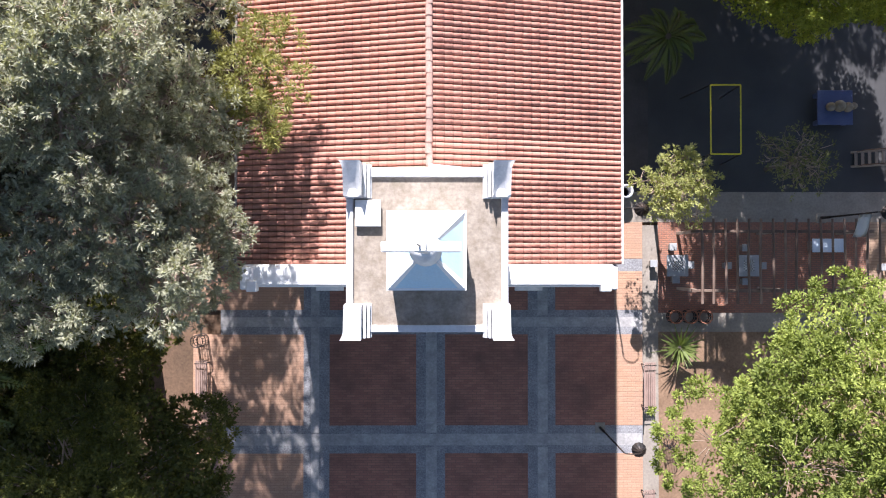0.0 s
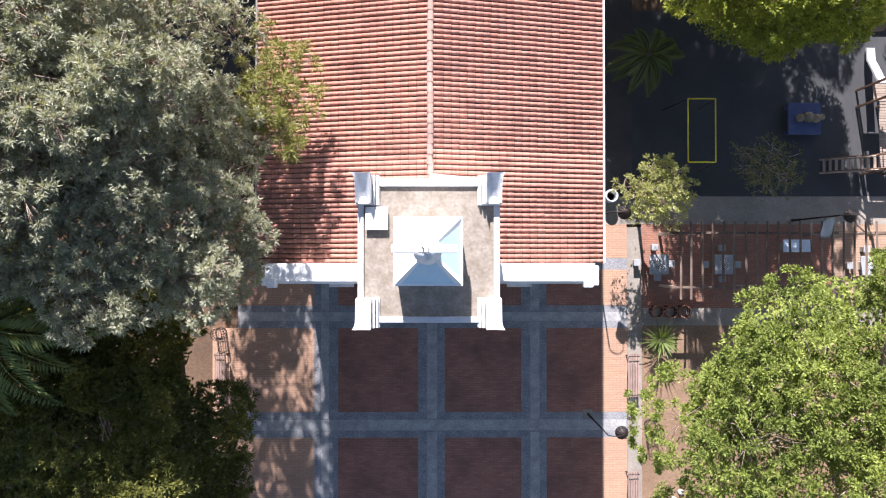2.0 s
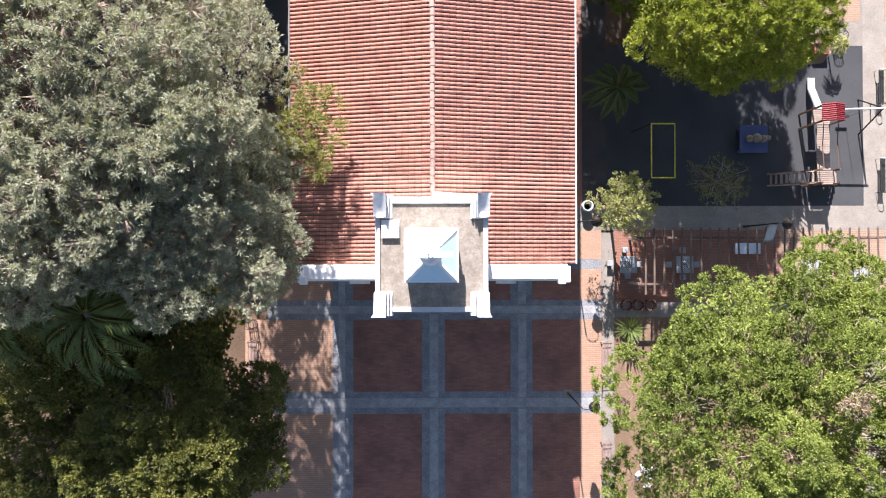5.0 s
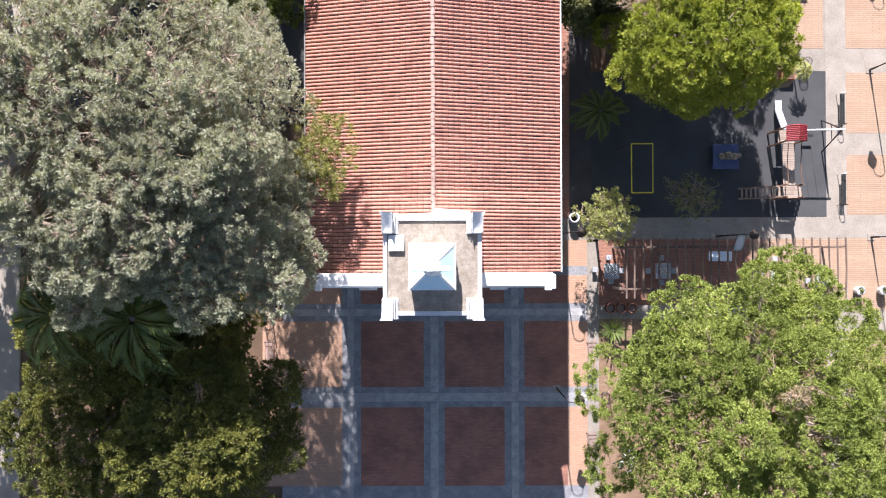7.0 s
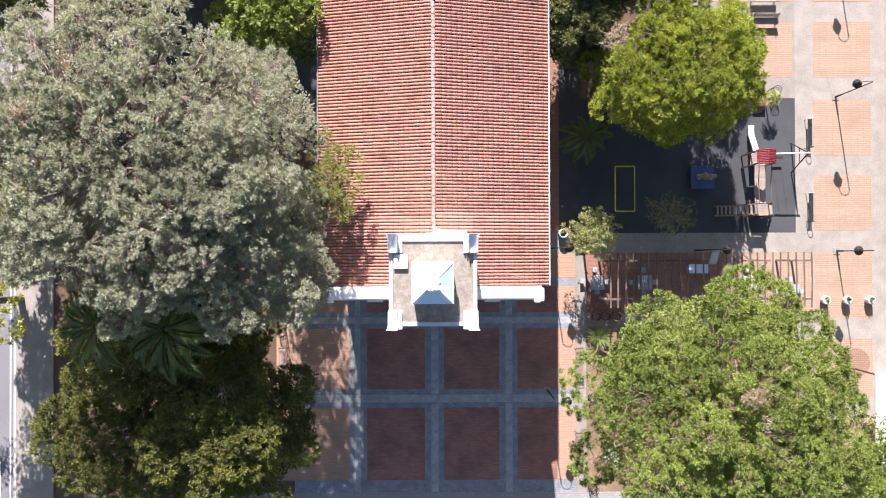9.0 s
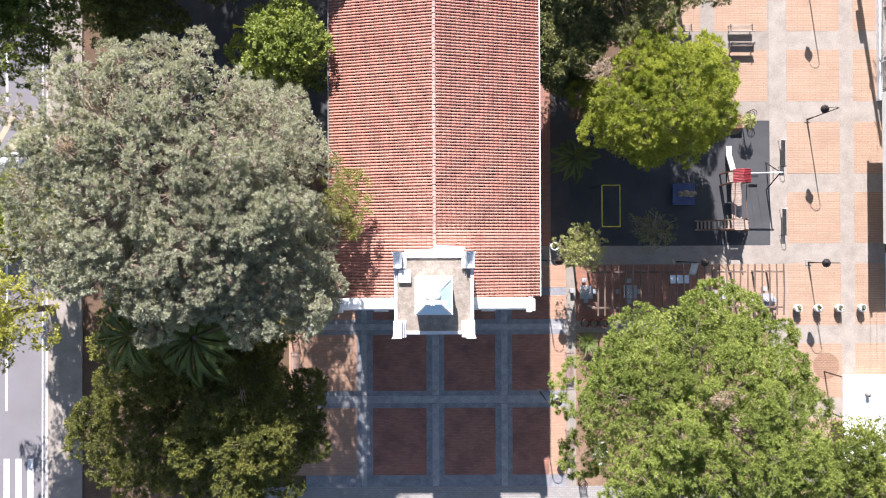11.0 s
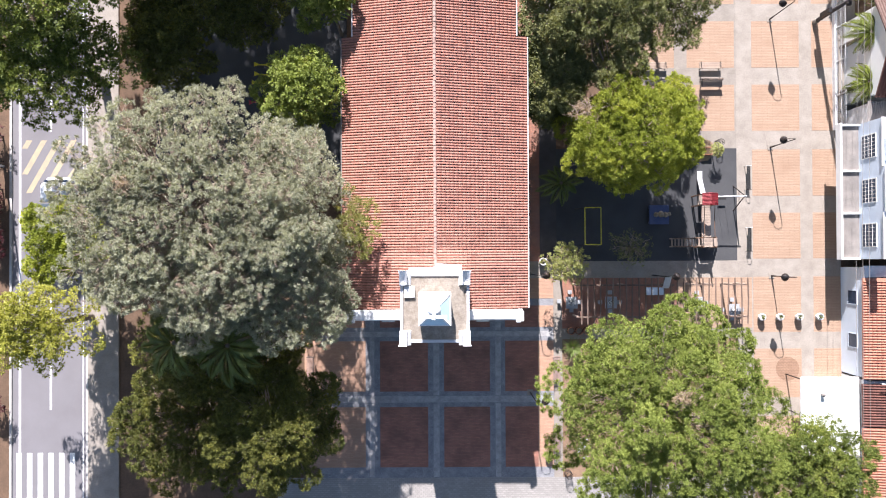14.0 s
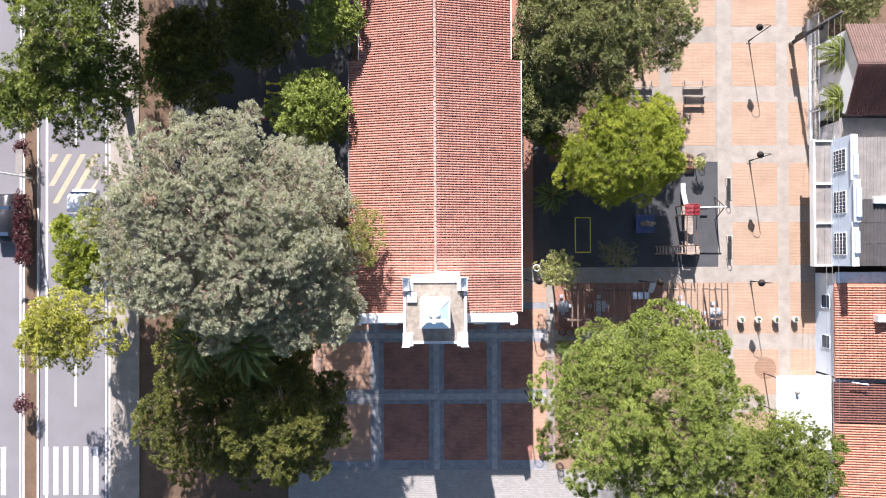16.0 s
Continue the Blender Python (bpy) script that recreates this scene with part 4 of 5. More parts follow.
tree("young_tree", -30.0, -1.4, 4.4, 11.2, "thin street tree with yellow-green leaves and bare twigs", L_YELLOW, 34, 18, 36, 0.18, 0.085, 0.28, ragged=0.5, under=0.5, core=0.6, twigs=500, thin=0.1, stretch=0.9)
tree("young_tree", -29.1, 5.0, 3.2, 8.6, "leafy yellow-green street tree by the parked truck", L_LIME, 20, 22, 40, 0.22, 0.10, 0.28, ragged=0.5, stretch=1.35, core=0.4, twigs=160)
tree("small_tree", 10.1, 3.1, 1.95, 5.0, "small tree with sparse light yellow-green leaves and pale twigs", L_PALE, 20, 14, 26, 0.13, 0.06, 0.2, ragged=0.25, flat=0.9, core=0.05, twigs=300, thin=0.15)
tree("bare_shrub", 15.7, 4.3, 1.9, 4.2, "sparse half-bare dark shrub in the play area", L_OLIVE, 14, 10, 14, 0.14, 0.06, 0.24, ragged=0.3, core=0.0, twigs=140, thin=0.2)


def palm(name, x, y, trunk, length, count, leaf, label, droop=0.5, arch=0.5, radius=0.16, width=0.13):
    root = thing(name, x, y, 0, label, "palm")
    part("trunk", tube([(0, 0, -0.1), (0.04, 0.02, trunk * 0.5), (0, 0, trunk)], [radius * 1.3, radius, radius * 0.85], 10), M_BARK, root, smooth=True)
    before = set(root.children)
    frond_mesh("frond", root, leaf, length, count, arch, droop, width)
    for ob in set(root.children) - before:
        ob.location = (0, 0, trunk)
    return root


palm("palm", -13.9, -2.1, 15.2, 3.3, 15, L_PALM, "feather palm with dark green arching fronds under the broad tree")
palm("palm", -17.4, -1.9, 15.2, 3.3, 15, L_PALM, "feather palm with dark green arching fronds under the broad tree")
palm("palm", 9.9, 9.6, 3.6, 2.1, 14, L_PALM, "shaded dark palm beside the play area")
palm("palm", 34.8, 21.6, 4.4, 2.1, 22, L_BRIGHT_PALM, "bright yellow-green palm in the walled garden", width=0.17)
palm("palm", 34.8, 17.7, 4.0, 1.9, 20, L_BRIGHT_PALM, "bright yellow-green palm in the walled garden", width=0.17)


# ---- lamps ----
def lamp_post(x, y, arm, label):
    """Iron post with a hook that carries a hanging lantern; arm: side of the hook along x."""
    root = thing("street_lamp", x, y, 0, label, "lamp", "lamps of the square")
    part("base_plate", box(-0.24, 0.24, -0.24, 0.24, -0.05, 0.05, 0.02), M_CONCRETE, root)
    part("post", tube([(0, 0, 0), (0, 0, 0.9), (0, 0, 0.95), (0, 0, 4.55)], [0.07, 0.06, 0.042, 0.035], 8), M_STEEL, root, smooth=True)
    hook = [(0, 0, 4.5)] + [(arm * (0.36 - 0.36 * math.cos(a)), 0, 4.55 + 0.24 * math.sin(a)) for a in (math.pi * k / 8 for k in range(9))] + [(arm * 0.74, 0, 4.36)]
    part("hook", tube(hook, 0.022, 6), M_STEEL, root, smooth=True)
    lantern = part("lantern", turned([(0.05, 3.66), (0.13, 3.72), (0.27, 4.02), (0.315, 4.07), (0.315, 4.10), (0.20, 4.26), (0.10, 4.34), (0.05, 4.42)], 12, at=(arm * 0.74, 0, 0)), M_STEEL, root, "dark iron lantern")
    for k in range(12):
        a = 2 * math.pi * k / 12
        part("rib", tube([(arm * 0.74 + r * math.cos(a), r * math.sin(a), z) for r, z in ((0.325, 4.10), (0.21, 4.27), (0.06, 4.41))], 0.011, 4), M_STEEL, lantern)
    return root


first = lamp_post(7.7, -8.06, 1, "dark iron lamp post with hooked arm and hanging lantern")
for x, y, turn in ((7.85, 2.1, 0), (28.57, 12.96, 180), (28.58, 1.86, 180), (28.6, 24.05, 180), (18.35, 1.95, 0)):
    copy_thing(first, pose(x, y, 0, 0, 0, turn))

pole = thing("utility_pole", 32.5, 23.8, 0, "tall dark weathered utility pole with a lamp head", "utility pole")
part("shaft", tube([(0, 0, -0.1), (0, 0, 8.7)], [0.19, 0.13], 12), M_FIBRE_DARK, pole, smooth=True)
part("collar", turned([(0.21, 0.0), (0.24, 0.1), (0.24, 0.5), (0.2, 0.55)], 12, at=(0, 0, 0)), M_CONCRETE, pole)
part("lamp_head", turned([(0.06, 0), (0.2, 0.1), (0.2, 0.3), (0.05, 0.4)], 10, at=(0.0, -0.25, 5.2)), M_STEEL, pole, smooth=True)
part("meter_box", box(-0.42, -0.14, -0.2, 0.2, 1.7, 3.2, 0.02), M_STEEL, pole)

for k in range(3):
    wire = thing("power_line", 0, 0, 0, "thin overhead power line along the houses", "cable", "overhead power lines")
    x = 32.5 - 0.6 + 0.5 * k
    part("strand", tube([(x, 23.8, 7.75), (x - 0.1, 8.0, 7.3), (x - 0.2, -10.0, 7.35), (x - 0.2, -34.0, 7.75)], 0.014, 5), M_FIBRE, wire)
mast = thing("street_light", -37.6, 11.6, 0, "white steel street light mast on the planted strip", "street light")
part("shaft", tube([(0, 0, -0.1), (0, 0, 7.2)], [0.10, 0.07], 10), M_WHITE, mast, smooth=True)
part("arm", tube([(0, 0, 7.1), (-0.8, 0, 7.5), (-2.0, 0, 7.6)], [0.05, 0.04, 0.035], 8), M_WHITE, mast, smooth=True)
part("lamp_head", box(-2.6, -1.9, -0.14, 0.14, 7.5, 7.65, 0.03), M_STEEL, mast)


# ---- benches ----
def park_bench(length, label, x, y, turn, wood, group):
    root = thing("park_bench", x, y, 0, label, "bench", group, turn=turn)
    h = length / 2
    for k in range(6):
        part("seat_slat", box(-h, h, -0.25 + 0.085 * k, -0.185 + 0.085 * k, 0.42, 0.46, 0.006), wood, root)
    for k in range(4):
        part("back_slat", box(-h, h, 0.29 + 0.03 * k, 0.325 + 0.03 * k, 0.52 + 0.1 * k, 0.60 + 0.1 * k, 0.006), wood, root)
    for s in (-1, 1):
        side = s * (h - 0.12)
        part("side_frame", tube([(side, -0.26, 0), (side, -0.22, 0.41), (side, 0.24, 0.40), (side, 0.42, 0.92)], 0.025, 6), M_STEEL, root)
        part("rear_leg", tube([(side, 0.30, 0), (side, 0.22, 0.41)], 0.025, 6), M_STEEL, root)
        part("armrest", tube([(side, -0.24, 0.41), (side, -0.24, 0.64), (side, 0.32, 0.66)], 0.02, 6), M_STEEL, root)
    return root


M_SLAT = surface("faded_brown_slats", (0.33, 0.235, 0.20), (0.22, 0.15, 0.13), 2.5, 30, 0.8, 0.3, vary=0.14)
bench = park_bench(2.2, "faded brown slatted bench with iron ends on the walk", 9.98, -6.0, 90, M_SLAT, "benches by the square")
for x, y, turn in ((9.95, -12.0, 90), (-11.2, -5.9, -90)):
    copy_thing(bench, pose(x, y, 0, 0, 0, turn))
bench_pale = park_bench(1.9, "weathered pale slatted bench on the sunlit square", 23.3, 20.0, 180, M_WOOD_GREY, "benches on the sunlit square")
for x, y, turn in ((23.35, 18.35, 0), (18.6, 20.0, 180)):
    copy_thing(bench_pale, pose(x, y, 0, 0, 0, turn))


def rail_bench(x, y):
    """A narrow backless bench between tubular end hoops."""
    root = thing("rail_bench", x, y, 0, "narrow dark slatted bench between pale tubular hoops", "bench", "narrow benches beside the play area")
    for k in range(3):
        part("seat_slat", box(-0.15 + 0.105 * k, -0.06 + 0.105 * k, -1.0, 1.0, 0.43, 0.47, 0.006), M_BLACK, root)
    for s_ in (-1, 1):
        hoop = [(-0.17, s_ * 1.02, -0.05)] + [(-0.17 * math.cos(a), s_ * 1.02, 0.62 + 0.17 * math.sin(a)) for a in (math.pi * k / 8 for k in range(9))] + [(0.17, s_ * 1.02, -0.05)]
        part("hoop", tube(hoop, 0.022, 6), M_WHITE_DIRTY if s_ > 0 else M_STEEL, root, smooth=True)
    part("tie_bar", tube([(0.17, -1.02, 0.3), (0.17, 1.02, 0.3)], 0.018, 6), M_STEEL, root)
    return root


first_rail = rail_bench(26.5, 10.3)
copy_thing(first_rail, pose(26.55, 5.0, 0))


# ---- pergola and game tables ----
# weathered timber coloured dark, with the tree shade over the rafters included
M_RAFTER = surface("shade_dark_weathered_rafters", (0.12, 0.08, 0.062), (0.25, 0.185, 0.15), 1.1, 24, 0.8, 0.3, vary=0.2)
pergola = thing("pergola", 0, 0, 0, "long weathered timber pergola with bare rafters", "pergola")
for x0, x1 in ((11.25, 19.4), (21.0, 22.7), (24.0, 25.5)):
    for y in (1.22, -1.42):
        part("beam", box(x0, x1, y - 0.06, y + 0.06, 2.38, 2.55, 0.008), M_RAFTER, pergola)
for i in range(27):
    x = 11.66 + 0.53 * i
    bend = random.uniform(-0.05, 0.05)
    part("rafter", tube([(x, 1.78, 2.62), (x + bend, -0.1, 2.62), (x + random.uniform(-0.04, 0.04), -2.0, 2.62)], 0.06, 4), M_RAFTER, pergola)
for x in (11.45, 15.3, 19.1, 21.2, 22.5, 24.2, 25.3):
    for y in (1.22, -1.42):
        part("post", box(x - 0.07, x + 0.07, y - 0.07, y + 0.07, -0.05, 2.38, 0.01), M_WOOD_GREY, pergola)

M_TABLE = surface("pale_terrazzo", (0.36, 0.37, 0.385), (0.26, 0.27, 0.285), 2.0, 40, 0.5, 0.1, spec=0.4)


def game_table(x, y, turn):
    root = thing("game_table", x, y, 0, "square pale concrete table with an inlaid chequered board", "table", "game tables", turn=turn)
    part("tabletop", box(-0.5, 0.5, -0.5, 0.5, 0.70, 0.78, 0.012), M_TABLE, root)
    part("pedestal", squares([(0.26, -0.05), (0.2, 0.06), (0.18, 0.6), (0.28, 0.70)]), M_CONCRETE, root)
    part("board", box(-0.24, 0.24, -0.24, 0.24, 0.76, 0.784), M_WHITE, root, "white chequered board")
    dark = bmesh.new()
    for i in range(8):
        for j in range(8):
            if (i + j) % 2:
                box(-0.24 + 0.06 * i, -0.18 + 0.06 * i, -0.24 + 0.06 * j, -0.18 + 0.06 * j, 0.77, 0.788, 0.0, dark)
    part("dark_chequer", dark, M_BLACK, root)
    return root


def stool(x, y):
    root = thing("stool", x, y, 0, "small square pale concrete stool at a game table", "stool", "stools at the game tables")
    part("seat", box(-0.17, 0.17, -0.17, 0.17, 0.38, 0.46, 0.012), M_TABLE, root)
    part("foot", squares([(0.13, -0.05), (0.11, 0.38)]), M_CONCRETE, root)
    return root


first_table, first_stool = game_table(11.2, -0.33, 0), stool(11.1, 0.55)
for dx, dy in ((0.03, -1.05), (0.72, -0.35), (-1.02, -0.28)):
    copy_thing(first_stool, pose(11.2 + dx, dy + 0.05, 0))
for x, y in ((14.55, -0.33), (22.0, -0.4), (25.0, -1.0)):
    copy_thing(first_table, pose(x, y, 0))
    for dx, dy in ((0.0, 0.85), (0.0, -0.75), (0.8, 0.0), (-0.85, 0.0)):
        copy_thing(first_stool, pose(x + dx, y + dy, 0))
long_table = thing("picnic_table", 18.3, 0.62, 0, "long pale blue-grey table under the pergola", "table")
part("tabletop", box(-0.75, 0.75, -0.32, 0.32, 0.70, 0.76, 0.01), M_BLUE_WALL, long_table)
for s in (-1, 1):
    part("leg", box(s * 0.55 - 0.06, s * 0.55 + 0.06, -0.22, 0.22, -0.05, 0.70, 0.01), M_CONCRETE, long_table)
cloth = thing("tarpaulin", 18.6, 1.45, 2.69, "white tarpaulin scrap caught on the pergola", "tarpaulin")
bm = bmesh.new()
grid = [[bm.verts.new((-0.28 + 0.14 * i + 0.05 * j, -0.5 + 0.2 * j, 0.05 * math.sin(1.7 * i + j) + 0.04 * j)) for i in range(5)] for j in range(6)]
for j in range(5):
    for i in range(4):
        bm.faces.new((grid[j][i], grid[j][i + 1], grid[j + 1][i + 1], grid[j + 1][i]))
bmesh.ops.solidify(bm, geom=bm.faces[:], thickness=0.012)
part("sheet", bm, M_WHITE, cloth, smooth=True)


# ---- play area ----
goal = thing("climbing_frame", 12.57, 6.1, 0, "yellow tubular steel frame on tall legs", "climbing frame")
for a, b in (((-0.66, -1.52), (0.66, -1.52)), ((0.66, -1.52), (0.66, 1.52)), ((0.66, 1.52), (-0.66, 1.52)), ((-0.66, 1.52), (-0.66, -1.52))):
    part("top_bar", tube([(*a, 3.1), (*b, 3.1)], 0.035, 8), M_YELLOW, goal)
for sx in (-1, 1):
    for sy in (-1, 1):
        part("leg", tube([(sx * 0.66, sy * 1.52, 3.1), (sx * 0.95, sy * 1.6, -0.05)], 0.03, 8), M_STEEL, goal)

blue = thing("play_table", 18.76, 7.15, 0, "low blue painted play platform with a rounded figure on it", "play platform")
part("top", box(-0.84, 0.84, -0.82, 0.82, 0.5, 0.58, 0.02), M_BLUE, blue)
for sx in (-1, 1):
    for sy in (-1, 1):
        part("foot", box(sx * 0.68 - 0.1, sx * 0.68 + 0.1, sy * 0.65 - 0.1, sy * 0.65 + 0.1, -0.05, 0.5), M_BLUE, blue)
toy = thing("play_figure", 18.9, 7.15, 0.58, "dull ochre rounded play figure lying on the blue platform", "play figure")
bm = bmesh.new()
for x, y, r in ((-0.45, 0.0, 0.22), (-0.05, 0.03, 0.28), (0.35, -0.02, 0.24), (0.66, 0.05, 0.17)):
    bmesh.ops.create_icosphere(bm, subdivisions=2, radius=r, matrix=pose(x, y, r * 0.8))
part("body", bm, surface("ochre_paint", (0.22, 0.17, 0.11), (0.40, 0.34, 0.26), 3, 30, 0.8, 0.2), toy, smooth=True)

play = thing("play_tower", 0, 0, 0, "timber play tower with red roof, bridge, steps and slide", "playground set")
roof = bmesh.new()
steps = 9
for side in (-1, 1):
    prev = None
    for k in range(steps * 2 + 1):
        y = 7.78 + 1.02 * k / (steps * 2)
        w = 0.04 if k % 2 else 0.0
        row = [roof.verts.new((22.28, y, 3.25 + w)), roof.verts.new((22.28 + side * 0.66, y, 2.9 + w))]
        if prev:
            roof.faces.new((prev[0], prev[1], row[1], row[0]) if side > 0 else (prev[1], prev[0], row[0], row[1]))
        prev = row
bmesh.ops.solidify(roof, geom=roof.faces[:], thickness=0.02)
part("roof", roof, M_RED, play, "red ribbed gable roof")
for x in (21.75, 22.8):
    for y in (7.85, 8.72):
        part("post", box(x - 0.05, x + 0.05, y - 0.05, y + 0.05, -0.05, 2.9, 0.006), M_WOOD, play)
    for y in (4.35, 5.15):
        part("post", box(x - 0.05 + 0.2, x + 0.05 + 0.2, y - 0.05, y + 0.05, -0.05, 2.3, 0.006), M_WOOD, play)
for k in range(7):
    part("plank", box(21.75, 22.8, 7.85 + 0.125 * k, 7.96 + 0.125 * k, 1.5, 1.55, 0.005), M_WOOD_GREY, play)
    part("plank", box(21.98, 23.0, 4.35 + 0.115 * k, 4.45 + 0.115 * k, 1.5, 1.55, 0.005), M_WOOD_GREY, play)
for k in range(19):
    part("bridge_plank", box(22.08, 22.85, 5.2 + 0.138 * k, 5.32 + 0.138 * k, 1.48 - 0.10 * math.sin(math.pi * k / 18), 1.52 - 0.10 * math.sin(math.pi * k / 18), 0.005), M_WOOD_GREY, play)
for x in (22.05, 22.9):
    part("handrail", tube([(x, 7.85, 2.3), (x, 6.5, 2.15), (x, 5.15, 2.3)], 0.03, 6), M_WOOD, play)
for y in (4.42, 5.1):
    part("stringer", tube([(22.0, y, 1.5), (19.8, y, 0.0)], 0.055, 4), M_WOOD_GREY, play)
    part("handrail", tube([(22.0, y, 2.3), (20.0, y, 0.85), (20.0, y, -0.05)], 0.028, 6), M_WOOD, play)
for k in range(9):
    x = 19.98 + 0.235 * k
    z = 1.5 * (x - 19.8) / 2.2
    part("tread", box(x - 0.07, x + 0.07, 4.42, 5.1, z - 0.02, z + 0.03, 0.005), M_WOOD_GREY, play)
for k in range(6):
    part("climbing_plank", box(23.04 + 0.14 * k, 23.13 + 0.14 * k, 4.42, 5.1, 1.40 - 0.22 * k, 1.45 - 0.22 * k, 0.005), M_WOOD_GREY, play)
for y in (4.4, 5.12):
    part("stringer", tube([(23.0, y, 1.5), (23.85, y, 0.0)], 0.05, 4), M_WOOD, play)
chute = bmesh.new()
for x0, x1, up in ((-0.17, 0.17, 0.0), (-0.20, -0.17, 0.10), (0.17, 0.20, 0.10)):
    pts = [(22.2, 8.78, 1.5), (22.3, 10.2, 0.38), (22.38, 10.9, 0.18)]
    for a, b in zip(pts, pts[1:]):
        v = [chute.verts.new(p) for p in ((a[0] + x0, a[1], a[2] + up), (a[0] + x1, a[1], a[2] + up), (b[0] + x1, b[1], b[2] + up), (b[0] + x0, b[1], b[2] + up), (a[0] + x0, a[1], a[2] - 0.04), (a[0] + x1, a[1], a[2] - 0.04), (b[0] + x1, b[1], b[2] - 0.04), (b[0] + x0, b[1], b[2] - 0.04))]
        for f in ((0, 1, 2, 3), (7, 6, 5, 4), (0, 4, 5, 1), (1, 5, 6, 2), (2, 6, 7, 3), (3, 7, 4, 0)):
            chute.faces.new([v[i] for i in f])
bmesh.ops.recalc_face_normals(chute, faces=chute.faces)
part("slide", chute, M_WHITE_GREY, play, "worn pale grey slide")
part("slide_foot", box(22.2, 22.55, 10.6, 10.75, -0.05, 0.18), M_WOOD, play)
part("swing_beam", tube([(22.8, 8.5, 2.75), (25.35, 8.55, 2.8)], 0.05, 8), M_WHITE_DIRTY, play, "pale grey steel swing beam")
for y in (9.65, 7.5):
    part("swing_leg", tube([(25.2, 8.55, 2.8), (25.35, y, -0.05)], 0.042, 8), M_STEEL, play)
part("swing_tie", tube([(25.28, 9.1, 1.38), (25.28, 8.02, 1.38)], 0.03, 6), M_STEEL, play)
for x in (23.9, 24.5):
    part("swing_chain", tube([(x, 8.53, 2.75), (x, 8.53, 0.5)], 0.008, 4), M_STEEL, play)
part("swing_seat", box(23.86, 24.54, 8.43, 8.63, 0.46, 0.5, 0.01), M_BLACK, play)

planter = thing("planter_box", 22.95, 12.6, 0, "brown timber planter with a small palm", "planter")
wall = box(-0.45, 0.45, -0.35, 0.35, 0.0, 0.5, 0.02)
part("box_body", wall, M_TERRACOTTA, planter)
part("soil_fill", box(-0.38, 0.38, -0.28, 0.28, 0.48, 0.515), M_SOIL, planter)
sprout = thing("small_palm", 23.5, 12.6, 0, "thin young palm beside the planter", "palm")
part("stem", tube([(0, 0, -0.1), (0.02, 0, 1.6)], [0.05, 0.03], 6), M_BARK, sprout)
frond_mesh("frond", sprout, L_PALE, 0.75, 10, 0.5, 0.5, 0.3, 12)
for ob in sprout.children:
    if ob.name.startswith("frond"):
        ob.location = (0, 0, 1.6)


def tree_guard(x, y):
    root = thing("tree_guard", x, y, 0, "round rusty wire tree guard standing on the ground", "tree guard", "tree guards")
    for z in (0.05, 0.5, 0.95):
        ring = [(0.29 * math.cos(a), 0.29 * math.sin(a), z) for a in (2 * math.pi * k / 14 for k in range(15))]
        part("hoop", tube(ring, 0.018, 4, caps=False), M_STEEL, root)
    for k in range(14):
        a = 2 * math.pi * k / 14
        part("wire", tube([(0.29 * math.cos(a), 0.29 * math.sin(a), -0.05), (0.29 * math.cos(a), 0.29 * math.sin(a), 0.95)], 0.014, 4), M_STEEL, root)
    return root


guard = tree_guard(10.9, -8.6)
for x, y in ((24.0, 13.3), (10.9, -15.0), (-11.25, -3.85)):
    copy_thing(guard, pose(x, y, 0))

# white urns in a row on the sunlit square
def urn(x, y):
    root = thing("urn", x, y, 0, "round white concrete urn with a small plant", "urn", "white urns in a row")
    part("bowl", turned([(0.18, -0.05), (0.20, 0.08), (0.25, 0.2), (0.31, 0.40), (0.27, 0.56), (0.29, 0.62), (0.23, 0.63), (0.21, 0.54)], 20), M_WHITE_DIRTY, root, smooth=True)
    n = 60
    pos = np.random.normal(size=(n, 3)) * np.array([0.07, 0.07, 0.07]) + np.array([0.02, 0, 0.66])
    leaf_mesh("plant", pos, unit(n) + np.array([0, 0, 0.3]), unit(n) * 0.6 + np.array([0, 0, 1.0]), 0.16, 0.07, L_OLIVE, root)
    return root


first_urn = urn(27.55, -1.65)
for x in (29.1, 30.75, 32.5):
    copy_thing(first_urn, pose(x, -1.65, 0, 0, 0, 40 * x))


for x in (11.2, 11.9, 12.6):
    wheel = thing("rusty_hoop", x, -2.75, 0, "rusty iron hoop planter ring by the pergola", "hoop", "rusty hoops in a row")
    for z in (0.05, 0.3, 0.55):
        part("hoop", tube([(0.31 * math.cos(a), 0.31 * math.sin(a), z) for a in (2 * math.pi * k / 14 for k in range(15))], 0.03, 5, caps=False), M_TERRACOTTA if z > 0.4 else M_STEEL, wheel)
    for k in range(10):
        a = 2 * math.pi * k / 10
        part("stave", tube([(0.31 * math.cos(a), 0.31 * math.sin(a), -0.05), (0.31 * math.cos(a), 0.31 * math.sin(a), 0.55)], 0.025, 4), M_TERRACOTTA, wheel)

yucca = thing("yucca", 11.3, -4.15, 0, "spiky green yucca with long pointed leaves", "yucca")
part("stem", tube([(0, 0, -0.1), (0, 0, 0.6)], [0.12, 0.09], 8), M_BARK, yucca)
for k in range(56):
    a, tilt = k * 2.399963, 0.12 + 1.15 * (k / 56) ** 0.8
    way = np.array([[math.cos(a) * math.cos(tilt * 0.9), math.sin(a) * math.cos(tilt * 0.9), math.sin(tilt)]])
    leaf_mesh("leaf", np.array([[0, 0, 0.6]]) + way * 0.08, way, np.array([[0, 0, 1.0]]) - way * way[0, 2], 1.15, 0.11, L_PALM, yucca)

